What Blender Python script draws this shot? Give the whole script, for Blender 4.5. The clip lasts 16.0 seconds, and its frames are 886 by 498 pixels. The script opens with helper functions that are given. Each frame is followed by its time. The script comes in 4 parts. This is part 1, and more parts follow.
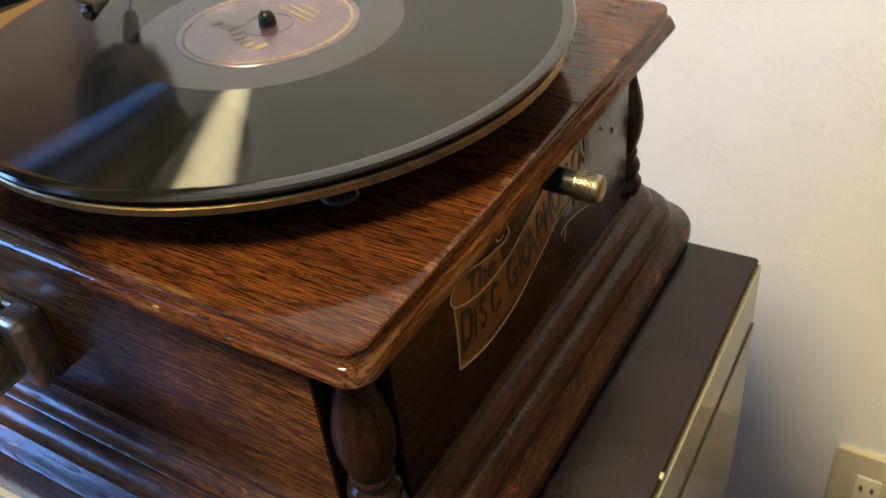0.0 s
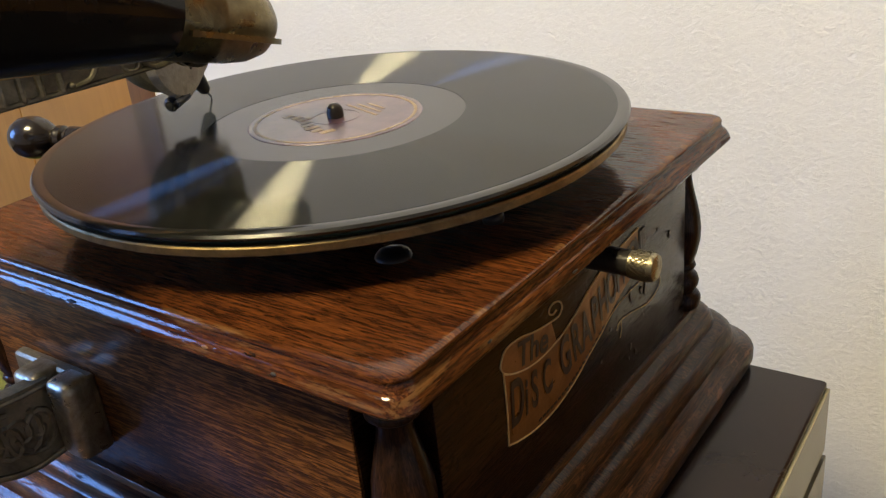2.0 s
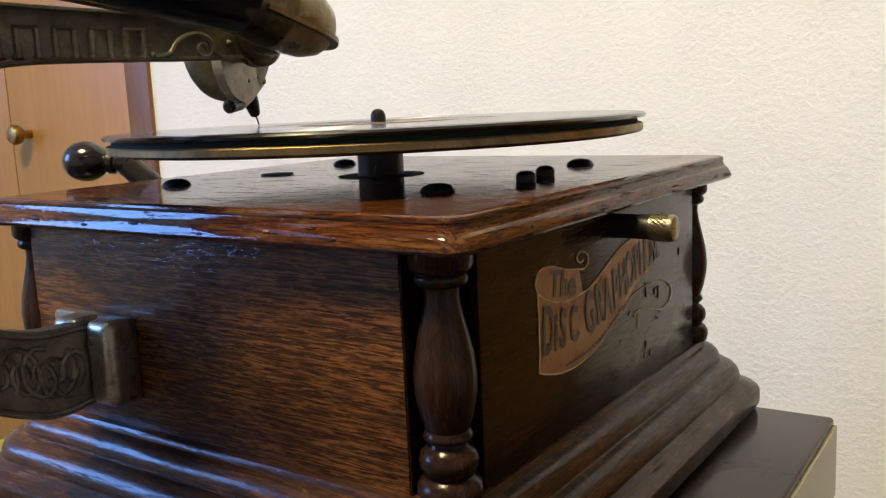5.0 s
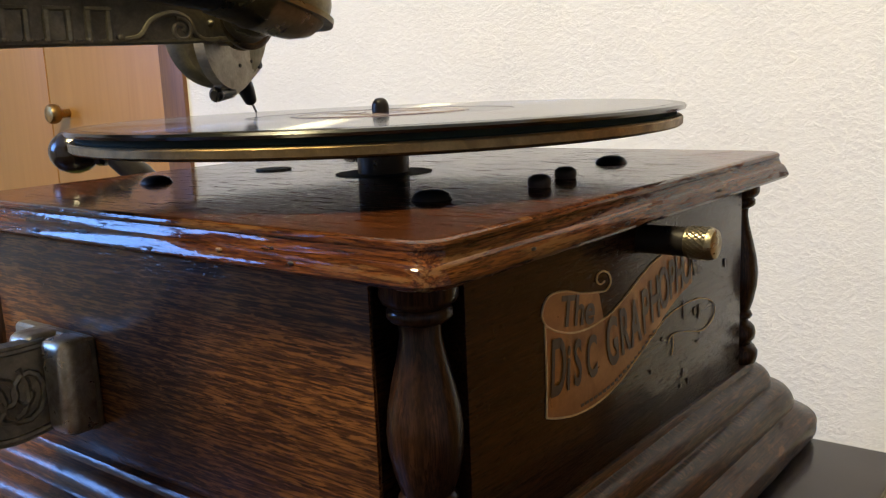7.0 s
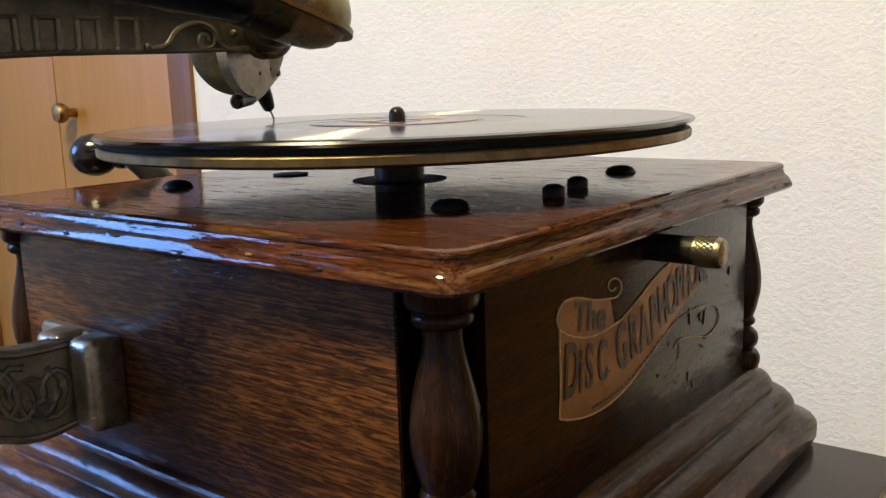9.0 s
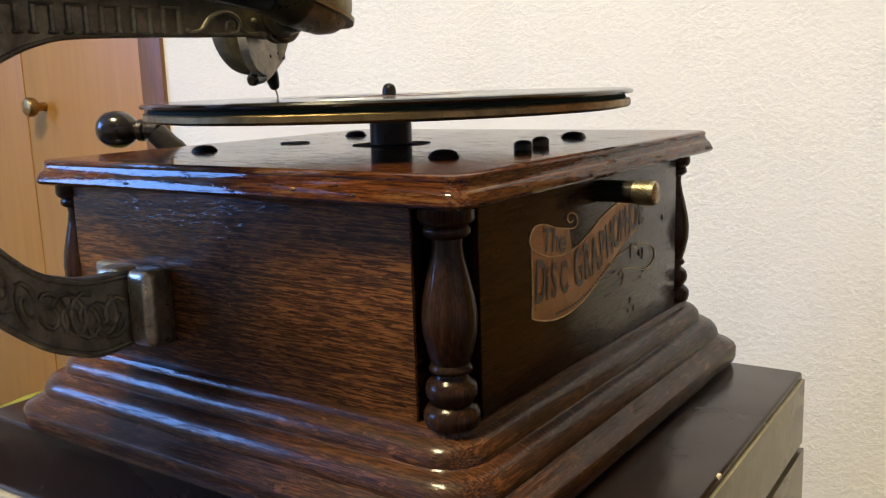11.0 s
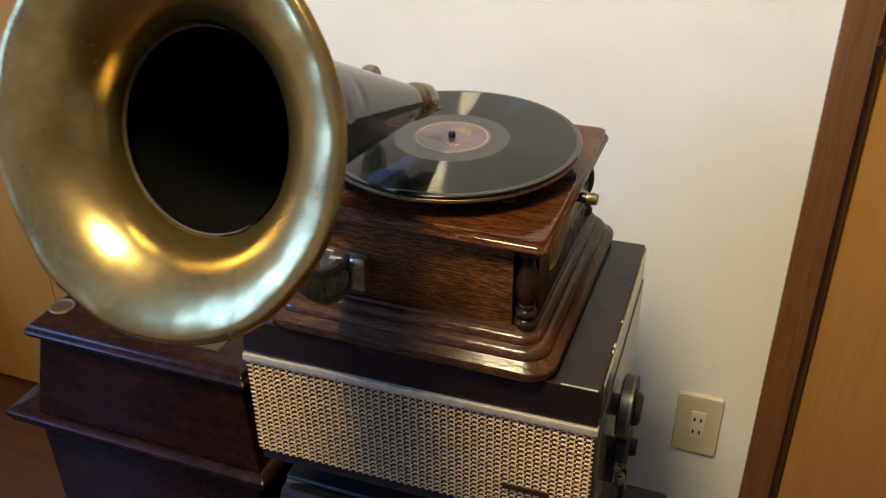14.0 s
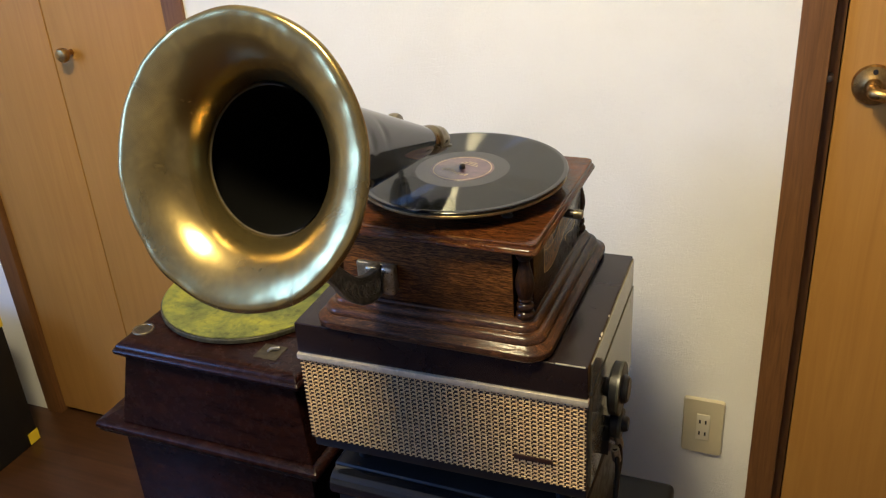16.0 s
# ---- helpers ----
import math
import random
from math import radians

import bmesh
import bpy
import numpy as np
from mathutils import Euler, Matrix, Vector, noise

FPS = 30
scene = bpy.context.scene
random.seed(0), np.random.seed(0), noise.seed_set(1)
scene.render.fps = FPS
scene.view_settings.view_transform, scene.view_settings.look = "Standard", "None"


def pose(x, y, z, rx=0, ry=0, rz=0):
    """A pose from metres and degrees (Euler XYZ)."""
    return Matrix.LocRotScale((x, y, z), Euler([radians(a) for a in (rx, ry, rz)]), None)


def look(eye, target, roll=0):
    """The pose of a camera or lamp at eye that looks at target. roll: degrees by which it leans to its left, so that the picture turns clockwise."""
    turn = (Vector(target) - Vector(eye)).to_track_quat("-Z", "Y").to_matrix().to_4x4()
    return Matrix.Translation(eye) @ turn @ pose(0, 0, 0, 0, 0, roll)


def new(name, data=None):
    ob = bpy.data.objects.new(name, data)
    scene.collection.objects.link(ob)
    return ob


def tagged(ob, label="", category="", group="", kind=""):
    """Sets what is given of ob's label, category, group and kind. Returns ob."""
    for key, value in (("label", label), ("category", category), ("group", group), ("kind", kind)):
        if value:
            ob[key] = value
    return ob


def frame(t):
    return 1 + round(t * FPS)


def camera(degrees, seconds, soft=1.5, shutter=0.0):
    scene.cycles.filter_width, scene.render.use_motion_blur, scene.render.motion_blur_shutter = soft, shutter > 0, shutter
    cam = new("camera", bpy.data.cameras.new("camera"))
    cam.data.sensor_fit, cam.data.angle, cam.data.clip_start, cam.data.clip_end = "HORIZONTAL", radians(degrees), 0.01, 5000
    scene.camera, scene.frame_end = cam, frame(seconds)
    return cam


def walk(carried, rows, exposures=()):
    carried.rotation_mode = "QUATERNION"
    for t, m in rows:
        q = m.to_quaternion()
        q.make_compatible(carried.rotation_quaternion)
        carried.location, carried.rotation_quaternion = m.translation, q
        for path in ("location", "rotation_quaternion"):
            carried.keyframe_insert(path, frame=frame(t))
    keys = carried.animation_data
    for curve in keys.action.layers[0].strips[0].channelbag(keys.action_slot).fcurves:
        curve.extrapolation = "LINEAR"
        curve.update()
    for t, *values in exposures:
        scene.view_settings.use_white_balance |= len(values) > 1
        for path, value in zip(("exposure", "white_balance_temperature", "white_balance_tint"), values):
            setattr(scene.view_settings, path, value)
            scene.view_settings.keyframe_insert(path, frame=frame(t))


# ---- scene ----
cam = camera(52.2, 16.0, soft=1.25, shutter=0.5)
PATH = [
    (0, (0.256, -0.261, 0.311), (-0.65, 1.045, -0.903), -6.6),
    (0.5, (0.267, -0.27, 0.297), (-0.747, 1.092, -0.76), -6.6),
    (1, (0.273, -0.282, 0.299), (-0.759, 1.092, -0.724), -7.0),
    (1.5, (0.267, -0.285, 0.288), (-0.812, 1.113, -0.652), -6.4),
    (2, (0.269, -0.282, 0.27), (-0.844, 1.16, -0.556), -6.1),
    (2.5, (0.264, -0.285, 0.237), (-0.882, 1.189, -0.479), -5.6),
    (3, (0.267, -0.296, 0.221), (-0.895, 1.224, -0.363), -5.5),
    (3.5, (0.273, -0.31, 0.203), (-0.89, 1.248, -0.265), -5.1),
    (4, (0.276, -0.317, 0.182), (-0.9, 1.247, -0.229), -4.4),
    (4.5, (0.274, -0.334, 0.178), (-0.907, 1.243, -0.163), -3.8),
    (5, (0.278, -0.347, 0.171), (-0.855, 1.27, -0.149), -2.6),
    (7.5, (0.263, -0.282, 0.176), (-0.98, 1.241, -0.196), -2.5),
    (8, (0.263, -0.281, 0.176), (-0.975, 1.246, -0.195), -2.4),
    (8.5, (0.262, -0.286, 0.181), (-0.976, 1.24, -0.188), -2.0),
    (11, (0.301, -0.384, 0.169), (-0.829, 1.226, -0.194), -1.9),
    (11.5, (0.297, -0.367, 0.199), (-0.796, 1.245, -0.256), -1.9),
    (12, (0.266, -0.347, 0.317), (-0.764, 1.195, -0.432), -0.9),
    (12.5, (0.268, -0.388, 0.389), (-0.63, 1.049, -0.672), -2.6),
    (13, (0.297, -0.515, 0.461), (-0.585, 0.906, -0.636), -3.8),
    (13.5, (0.296, -0.638, 0.491), (-0.461, 0.859, -0.597), -2.1),
    (14, (0.283, -0.77, 0.523), (-0.33, 0.836, -0.501), -0.7),
    (14.5, (0.321, -0.862, 0.552), (-0.323, 0.779, -0.393), -3.1),
    (15, (0.378, -0.899, 0.574), (-0.337, 0.741, -0.319), -4.2),
    (15.5, (0.393, -0.925, 0.572), (-0.341, 0.701, -0.332), -3.9),
    (16, (0.384, -0.941, 0.574), (-0.338, 0.688, -0.335), -4.0),
]
walk(cam, [(t, look(eye, target, roll)) for t, eye, target, roll in PATH], exposures=((0, 0.20), (0.5, 0.13), (1, 0.15), (1.5, 0.13), (2, -0.13), (2.5, -0.10), (3, 0.0), (4, 0.01), (4.5, 0.03), (5, -0.03), (8, -0.08), (11, 0.0), (12, -0.10), (12.5, 0.0), (13, -0.02), (13.5, -0.02), (14, -0.14), (14.5, -0.07), (15, -0.29), (15.5, -0.15), (16, -0.07)))

# ---- world and light ----
world = bpy.data.worlds.new("world")
scene.world = world
world.use_nodes = True
sky = world.node_tree.nodes.new("ShaderNodeTexSky")
sky.sky_type, sky.sun_disc, sky.sun_elevation, sky.sun_rotation = "NISHITA", False, radians(35), radians(60)
world.node_tree.links.new(sky.outputs["Color"], world.node_tree.nodes["Background"].inputs["Color"])
world.node_tree.nodes["Background"].inputs["Strength"].default_value = 0.08

# daylight in the window's opening
day = new("window_daylight", bpy.data.lights.new("window_daylight", "AREA"))
day.data.shape, day.data.size, day.data.size_y = "RECTANGLE", 1.08, 1.04
day.data.energy, day.data.color = 66, (0.18, 0.39, 1.0)
day.matrix_world = look((-2.405, -1.76, 0.93), (0, -1.10, 0.2))

# the lit diffuser of the ceiling lamp
LAMP_GLOW = bpy.data.materials.new("lamp_glow")
LAMP_GLOW.use_nodes = True
glow = LAMP_GLOW.node_tree.nodes["Principled BSDF"]
glow.inputs["Base Color"].default_value = (0.8, 0.8, 0.78, 1)
glow.inputs["Emission Color"].default_value = (1.0, 0.825, 0.470, 1)
glow.inputs["Emission Strength"].default_value = 117


def mesh_of(name, bm, material, angle=35):
    bmesh.ops.recalc_face_normals(bm, faces=bm.faces)
    me = bpy.data.meshes.new(name)
    bm.to_mesh(me)
    bm.free()
    me.materials.append(material)
    me.shade_smooth()
    me.set_sharp_from_angle(angle=radians(angle))
    return me


def thing(name, loc, label, category, group="", kind=""):
    """An Empty at a thing's base that parents its parts."""
    ob = new(name)
    ob.empty_display_size = 0.02
    ob.location = loc
    return tagged(ob, label, category, group, kind)


def part(name, bm, material, parent, label="", angle=35, at=None):
    """One mesh under a thing or a part. The mesh is built in world coordinates, or round `at`."""
    ob = new(name, bm if isinstance(bm, bpy.types.Mesh) else mesh_of(name, bm, material, angle))
    ob.parent = parent
    if parent.type == "EMPTY":
        ob.matrix_parent_inverse = Matrix.Translation(parent.location).inverted()
    if at is not None:
        ob.matrix_basis = at if isinstance(at, Matrix) else Matrix.Translation(at)
    return tagged(ob, label)


def solid(name, bm, material, label="", category="", kind="", angle=35, group=""):
    return tagged(new(name, mesh_of(name, bm, material, angle)), label, category, group, kind)


def box(bm, x0, x1, y0, y1, z0, z1, bevel=0.0, segs=2):
    made = bmesh.ops.create_cube(bm, size=1.0)["verts"]
    for v in made:
        v.co = Vector((x0 + (v.co.x + 0.5) * (x1 - x0), y0 + (v.co.y + 0.5) * (y1 - y0), z0 + (v.co.z + 0.5) * (z1 - z0)))
    if bevel:
        edges = list({e for v in made for e in v.link_edges})
        bmesh.ops.bevel(bm, geom=edges, offset=bevel, segments=segs, profile=0.6, affect="EDGES")
    return bm


def boxed(*a, **k):
    return box(bmesh.new(), *a, **k)


def lathe(profile, segs=64, m=None, bm=None, close=False):
    """Turns (radius, height) pairs round z; m moves the result."""
    bm = bm or bmesh.new()
    m = m or Matrix()
    rings = []
    for r, z in profile:
        if r < 1e-6:
            rings.append([bm.verts.new(m @ Vector((0, 0, z)))])
        else:
            rings.append([bm.verts.new(m @ Vector((r * math.cos(2 * math.pi * i / segs), r * math.sin(2 * math.pi * i / segs), z))) for i in range(segs)])
    pairs = list(zip(rings, rings[1:])) + ([(rings[-1], rings[0])] if close else [])
    for a, b in pairs:
        for i in range(segs):
            j = (i + 1) % segs
            if len(a) == 1 and len(b) == 1:
                continue
            if len(a) == 1:
                bm.faces.new((a[0], b[i], b[j]))
            elif len(b) == 1:
                bm.faces.new((a[i], b[0], a[j]))
            else:
                bm.faces.new((a[i], b[i], b[j], a[j]))
    return bm


def rounded_square(half_x, half_y, r, z, cx=0.0, cy=0.0, n=8):
    pts = []
    for k, (sx, sy) in enumerate(((1, 1), (-1, 1), (-1, -1), (1, -1))):
        for i in range(n + 1):
            a = math.pi / 2 * (k + i / n)
            pts.append(Vector((cx + sx * (half_x - r) + r * math.cos(a), cy + sy * (half_y - r) + r * math.sin(a), z)))
    return pts


def loft(rings, caps=True, bm=None):
    bm = bm or bmesh.new()
    made = [[bm.verts.new(p) for p in ring] for ring in rings]
    n = len(made[0])
    for a, b in zip(made, made[1:]):
        for i in range(n):
            j = (i + 1) % n
            bm.faces.new((a[i], a[j], b[j], b[i]))
    if caps:
        bm.faces.new(made[0])
        bm.faces.new(list(reversed(made[-1])))
    return bm


def tube(points, radii, segs=16, bm=None, caps=True):
    """A round rod through points, with a radius at each."""
    pts = [Vector(p) for p in points]
    if not hasattr(radii, "__len__"):
        radii = [radii] * len(pts)
    rings, side = [], None
    for i, p in enumerate(pts):
        d = (pts[min(i + 1, len(pts) - 1)] - pts[max(i - 1, 0)]).normalized()
        if side is None:
            side = d.orthogonal().normalized()
        side = (side - d * side.dot(d)).normalized()
        up = d.cross(side)
        rings.append([p + radii[i] * (math.cos(a) * side + math.sin(a) * up) for a in (2 * math.pi * k / segs for k in range(segs))])
    return loft(rings, caps, bm)


def band(points, n, width, bm=None):
    """A strip of rectangular section: points are (lower, upper) pairs, n the way its faces look."""
    bm = bm or bmesh.new()
    n = Vector(n).normalized() * width / 2
    rings = [[Vector(a) - n, Vector(b) - n, Vector(b) + n, Vector(a) + n] for a, b in points]
    return loft(rings, True, bm)


def smooth_path(points, steps=6):
    pts = [Vector(p) for p in points]
    out = []
    for i in range(len(pts) - 1):
        p0, p1, p2, p3 = pts[max(i - 1, 0)], pts[i], pts[i + 1], pts[min(i + 2, len(pts) - 1)]
        for k in range(steps):
            t = k / steps
            out.append(0.5 * (2 * p1 + (p2 - p0) * t + (2 * p0 - 5 * p1 + 4 * p2 - p3) * t * t + (3 * p1 - p0 - 3 * p2 + p3) * t ** 3))
    return out + [pts[-1]]


# ---- materials ----
def material(name, colour, rough=0.5, metal=0.0, spec=0.5):
    m = bpy.data.materials.new(name)
    m.use_nodes = True
    p = m.node_tree.nodes["Principled BSDF"]
    p.inputs["Base Color"].default_value = (*colour, 1)
    p.inputs["Roughness"].default_value = rough
    p.inputs["Metallic"].default_value = metal
    p.inputs["Specular IOR Level"].default_value = spec
    return m, m.node_tree, p


def coords(nt, scale=(1, 1, 1), kind="Object", turn=(0, 0, 0)):
    tc = nt.nodes.new("ShaderNodeTexCoord")
    mp = nt.nodes.new("ShaderNodeMapping")
    mp.inputs["Scale"].default_value = scale
    mp.inputs["Rotation"].default_value = turn
    nt.links.new(tc.outputs[kind], mp.inputs["Vector"])
    return mp.outputs["Vector"]


def noise_tex(nt, vec, scale, detail=4, rough=0.55, distort=0.0):
    n = nt.nodes.new("ShaderNodeTexNoise")
    n.inputs["Scale"].default_value = scale
    n.inputs["Detail"].default_value = detail
    n.inputs["Roughness"].default_value = rough
    n.inputs["Distortion"].default_value = distort
    nt.links.new(vec, n.inputs["Vector"])
    return n.outputs["Fac"]


def ramp(nt, fac, stops):
    r = nt.nodes.new("ShaderNodeValToRGB")
    e = r.color_ramp.elements
    while len(e) < len(stops):
        e.new(0.5)
    for el, (pos, col) in zip(e, stops):
        el.position, el.color = pos, (*col, 1) if len(col) == 3 else col
    nt.links.new(fac, r.inputs["Fac"])
    return r.outputs["Color"]


def mixed(nt, fac, a, b, how="MIX"):
    n = nt.nodes.new("ShaderNodeMix")
    n.data_type, n.blend_type = "RGBA", how
    for sock, v in ((n.inputs[0], fac), (n.inputs[6], a), (n.inputs[7], b)):
        if isinstance(v, (int, float)):
            sock.default_value = v
        elif isinstance(v, tuple):
            sock.default_value = (*v, 1)
        else:
            nt.links.new(v, sock)
    return n.outputs[2]


def bumped(nt, p, height, strength, dist):
    b = nt.nodes.new("ShaderNodeBump")
    b.inputs["Strength"].default_value = strength
    b.inputs["Distance"].default_value = dist
    nt.links.new(height, b.inputs["Height"])
    nt.links.new(b.outputs["Normal"], p.inputs["Normal"])


def grey(v):
    return (v, v, v)


def oak(name, dark, mid, light, axis, rough=0.3, fleck=1.0, coat=0.25, turn=(0, 0, 0), gloss=0.12, wear=0.0, mottle=1.0, ripple=0.06, arris=(), blister=0.0, spec=0.02, crack=0.0):
    """Varnished quarter-cut oak: long grain, short lighter flecks, dark pores, worn varnish."""
    m, nt, p = material(name, mid, rough, spec=spec)

    def along(f):
        if axis >= 0:
            k = [1.0, 1.0, 1.0]
            k[axis] = f
            return coords(nt, k, turn=turn)
        # grain follows the run of a moulding: along y on the faces that look sideways
        n = nt.nodes.new("ShaderNodeNewGeometry")
        sep = nt.nodes.new("ShaderNodeSeparateXYZ")
        nt.links.new(n.outputs["Normal"], sep.inputs[0])
        ab = nt.nodes.new("ShaderNodeMath")
        ab.operation = "ABSOLUTE"
        nt.links.new(sep.outputs["X"], ab.inputs[0])
        gt = nt.nodes.new("ShaderNodeMath")
        gt.operation = "GREATER_THAN"
        gt.inputs[1].default_value = 0.55
        nt.links.new(ab.outputs[0], gt.inputs[0])
        mx = nt.nodes.new("ShaderNodeMix")
        mx.data_type = "VECTOR"
        nt.links.new(gt.outputs[0], mx.inputs[0])
        nt.links.new(coords(nt, (f, 1, 1)), mx.inputs[4])
        nt.links.new(coords(nt, (1, f, 1)), mx.inputs[5])
        return mx.outputs[1]

    grain = noise_tex(nt, along(0.045), 1250, 5, 0.65, 0.4)
    flecks = noise_tex(nt, along(0.11), 1050, 3, 0.5, 0.5)
    pores = noise_tex(nt, along(0.07), 1500, 2, 0.5)
    broad = noise_tex(nt, along(0.2), 70, 4, 0.6, 0.8)
    patches = noise_tex(nt, coords(nt), 26, 5, 0.65)
    c = ramp(nt, grain, ((0.36, dark), (0.50, mid), (0.66, light)))
    c = mixed(nt, ramp(nt, flecks, ((0.53, grey(0)), (0.62, grey(0.7 * fleck)))), c, light)
    c = mixed(nt, ramp(nt, broad, ((0.38, grey(0.8 * mottle)), (0.58, grey(0)))), c, dark)
    c = mixed(nt, ramp(nt, pores, ((0.34, grey(0.85)), (0.42, grey(0)))), c, dark)
    c = mixed(nt, ramp(nt, patches, ((0.34, grey(0.6 * mottle)), (0.55, grey(0)))), c, dark)
    if wear:
        spots = noise_tex(nt, along(0.35), 190, 5, 0.7)
        c = mixed(nt, ramp(nt, spots, ((0.60, grey(0)), (0.66, grey(wear)))), c, tuple(1.5 * k for k in light))
        c = mixed(nt, ramp(nt, noise_tex(nt, along(0.5), 260, 4, 0.7), ((0.30, grey(0.9)), (0.35, grey(0)))), c, (0.008, 0.005, 0.004))
    if arris:
        # varnish rubbed through along the board's edges
        sep = nt.nodes.new("ShaderNodeSeparateXYZ")
        nt.links.new(coords(nt), sep.inputs[0])
        far = []
        for ax in ("X", "Y"):
            ab = nt.nodes.new("ShaderNodeMath")
            ab.operation = "ABSOLUTE"
            nt.links.new(sep.outputs[ax], ab.inputs[0])
            far.append(ab.outputs[0])
        mx = nt.nodes.new("ShaderNodeMath")
        mx.operation = "MAXIMUM"
        nt.links.new(far[0], mx.inputs[0])
        nt.links.new(far[1], mx.inputs[1])
        rub = nt.nodes.new("ShaderNodeMapRange")
        rub.inputs[1].default_value, rub.inputs[2].default_value = arris
        nt.links.new(mx.outputs[0], rub.inputs[0])
        worn = mixed(nt, 1.0, rub.outputs[0], ramp(nt, noise_tex(nt, along(0.12), 150, 6, 0.72), ((0.54, grey(0)), (0.60, grey(0.7)))), "MULTIPLY")
        c = mixed(nt, worn, c, (0.14, 0.072, 0.028))
    nt.links.new(c, p.inputs["Base Color"])
    nt.links.new(ramp(nt, patches, ((0.3, grey(rough + 0.14)), (0.7, grey(rough - 0.05)))), p.inputs["Roughness"])
    p.inputs["Coat Weight"].default_value = coat
    if crack:
        # short breaks in the varnish along the grain
        breaks = noise_tex(nt, along(0.10), 520, 4, 0.7, 0.4)
        nt.links.new(ramp(nt, breaks, ((0.30 + 0.1 * crack, grey(coat * 0.08)), (0.34 + 0.1 * crack, grey(coat)))), p.inputs["Coat Weight"])
    nt.links.new(ramp(nt, noise_tex(nt, coords(nt), 55, 5, 0.7), ((0.35, grey(gloss * 1.9)), (0.65, grey(gloss * 0.8)))), p.inputs["Coat Roughness"])
    bumped(nt, p, mixed(nt, 0.5, grain, pores), 0.2, 0.0008)
    b2 = nt.nodes.new("ShaderNodeBump")
    b2.inputs["Strength"].default_value, b2.inputs["Distance"].default_value = ripple, 0.0014
    nt.links.new(noise_tex(nt, along(0.14), 420, 4, 0.6), b2.inputs["Height"])
    crest = b2.outputs["Normal"]
    if blister:
        # drops and cracks of old varnish
        b3 = nt.nodes.new("ShaderNodeBump")
        b3.inputs["Strength"].default_value, b3.inputs["Distance"].default_value = blister, 0.0012
        nt.links.new(ramp(nt, noise_tex(nt, along(0.4), 640, 2, 0.5), ((0.58, grey(0)), (0.68, grey(1)))), b3.inputs["Height"])
        nt.links.new(crest, b3.inputs["Normal"])
        crest = b3.outputs["Normal"]
    nt.links.new(crest, p.inputs["Coat Normal"])
    return m


def veneer(name, dark, light, axis, rough=0.42, scale=60, coat=0.0):
    m, nt, p = material(name, light, rough)
    s = [1.0, 1.0, 1.0]
    s[axis] = 0.05
    grain = noise_tex(nt, coords(nt, s), scale, 6, 0.62, 1.2)
    cloud = noise_tex(nt, coords(nt), 5, 3, 0.5)
    c = ramp(nt, grain, ((0.3, dark), (0.7, light)))
    c = mixed(nt, ramp(nt, cloud, ((0.35, grey(0.35)), (0.65, grey(0)))), c, dark)
    nt.links.new(c, p.inputs["Base Color"])
    p.inputs["Coat Weight"].default_value = coat
    bumped(nt, p, grain, 0.12, 0.0008)
    return m


def tarnished(name, a, b, rough=0.35, metal=1.0, scale=40, bump=0.15, spread=0.16, dist=0.0006, spec=0.5):
    """Metal or paint with two tones in patches, uneven gloss and fine scratches."""
    m, nt, p = material(name, a, rough, metal, spec)
    v = coords(nt)
    big = noise_tex(nt, v, scale, 6, 0.65, 0.6)
    fine = noise_tex(nt, v, scale * 9, 4, 0.6)
    c = ramp(nt, big, ((0.34, b), (0.62, a)))
    c = mixed(nt, ramp(nt, fine, ((0.4, grey(0.3)), (0.62, grey(0)))), c, b)
    nt.links.new(c, p.inputs["Base Color"])
    nt.links.new(ramp(nt, big, ((0.3, grey(min(1, rough + spread))), (0.7, grey(max(0.03, rough - spread * 0.5))))), p.inputs["Roughness"])
    bumped(nt, p, fine, bump, dist)
    return m


OAK_TOP = oak("oak_top", (0.017, 0.0055, 0.0025), (0.052, 0.0155, 0.0048), (0.142, 0.046, 0.0112), -1, rough=0.4, coat=0.78, gloss=0.03, mottle=0.5, ripple=0.035, wear=0.12, arris=(0.1252, 0.1262), blister=0.05, crack=0.8)
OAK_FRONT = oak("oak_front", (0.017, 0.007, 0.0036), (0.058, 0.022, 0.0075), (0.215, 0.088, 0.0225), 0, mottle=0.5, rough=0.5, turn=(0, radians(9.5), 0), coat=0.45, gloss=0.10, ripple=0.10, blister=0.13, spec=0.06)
# side oak and corner recesses: darker than the front panel, with weaker flecks
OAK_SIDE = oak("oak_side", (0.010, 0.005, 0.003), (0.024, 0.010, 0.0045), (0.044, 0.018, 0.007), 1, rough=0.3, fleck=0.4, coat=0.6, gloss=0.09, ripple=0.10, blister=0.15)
OAK_MOULD = oak("oak_mould", (0.012, 0.005, 0.003), (0.040, 0.0145, 0.0058), (0.125, 0.049, 0.017), -1, rough=0.45, coat=0.55, gloss=0.11, wear=0.45, mottle=0.7, ripple=0.12, blister=0.08, spec=0.12, crack=1.0)
OAK_POST = oak("oak_post", (0.010, 0.005, 0.003), (0.026, 0.011, 0.006), (0.052, 0.022, 0.010), 2, rough=0.35, coat=0.42, gloss=0.12)
DARK_RECESS = material("dark_recess", (0.012, 0.008, 0.006), 0.6)[0]
MAHOGANY = oak("mahogany", (0.006, 0.002, 0.002), (0.015, 0.0045, 0.003), (0.032, 0.010, 0.006), 0, rough=0.3, fleck=0.25, coat=0.4, gloss=0.18)
CLOSET_WOOD = veneer("closet_wood", (0.37, 0.176, 0.040), (0.44, 0.224, 0.054), 2)
CASING_WOOD = veneer("casing_wood", (0.11, 0.046, 0.016), (0.21, 0.096, 0.032), 2, scale=140)
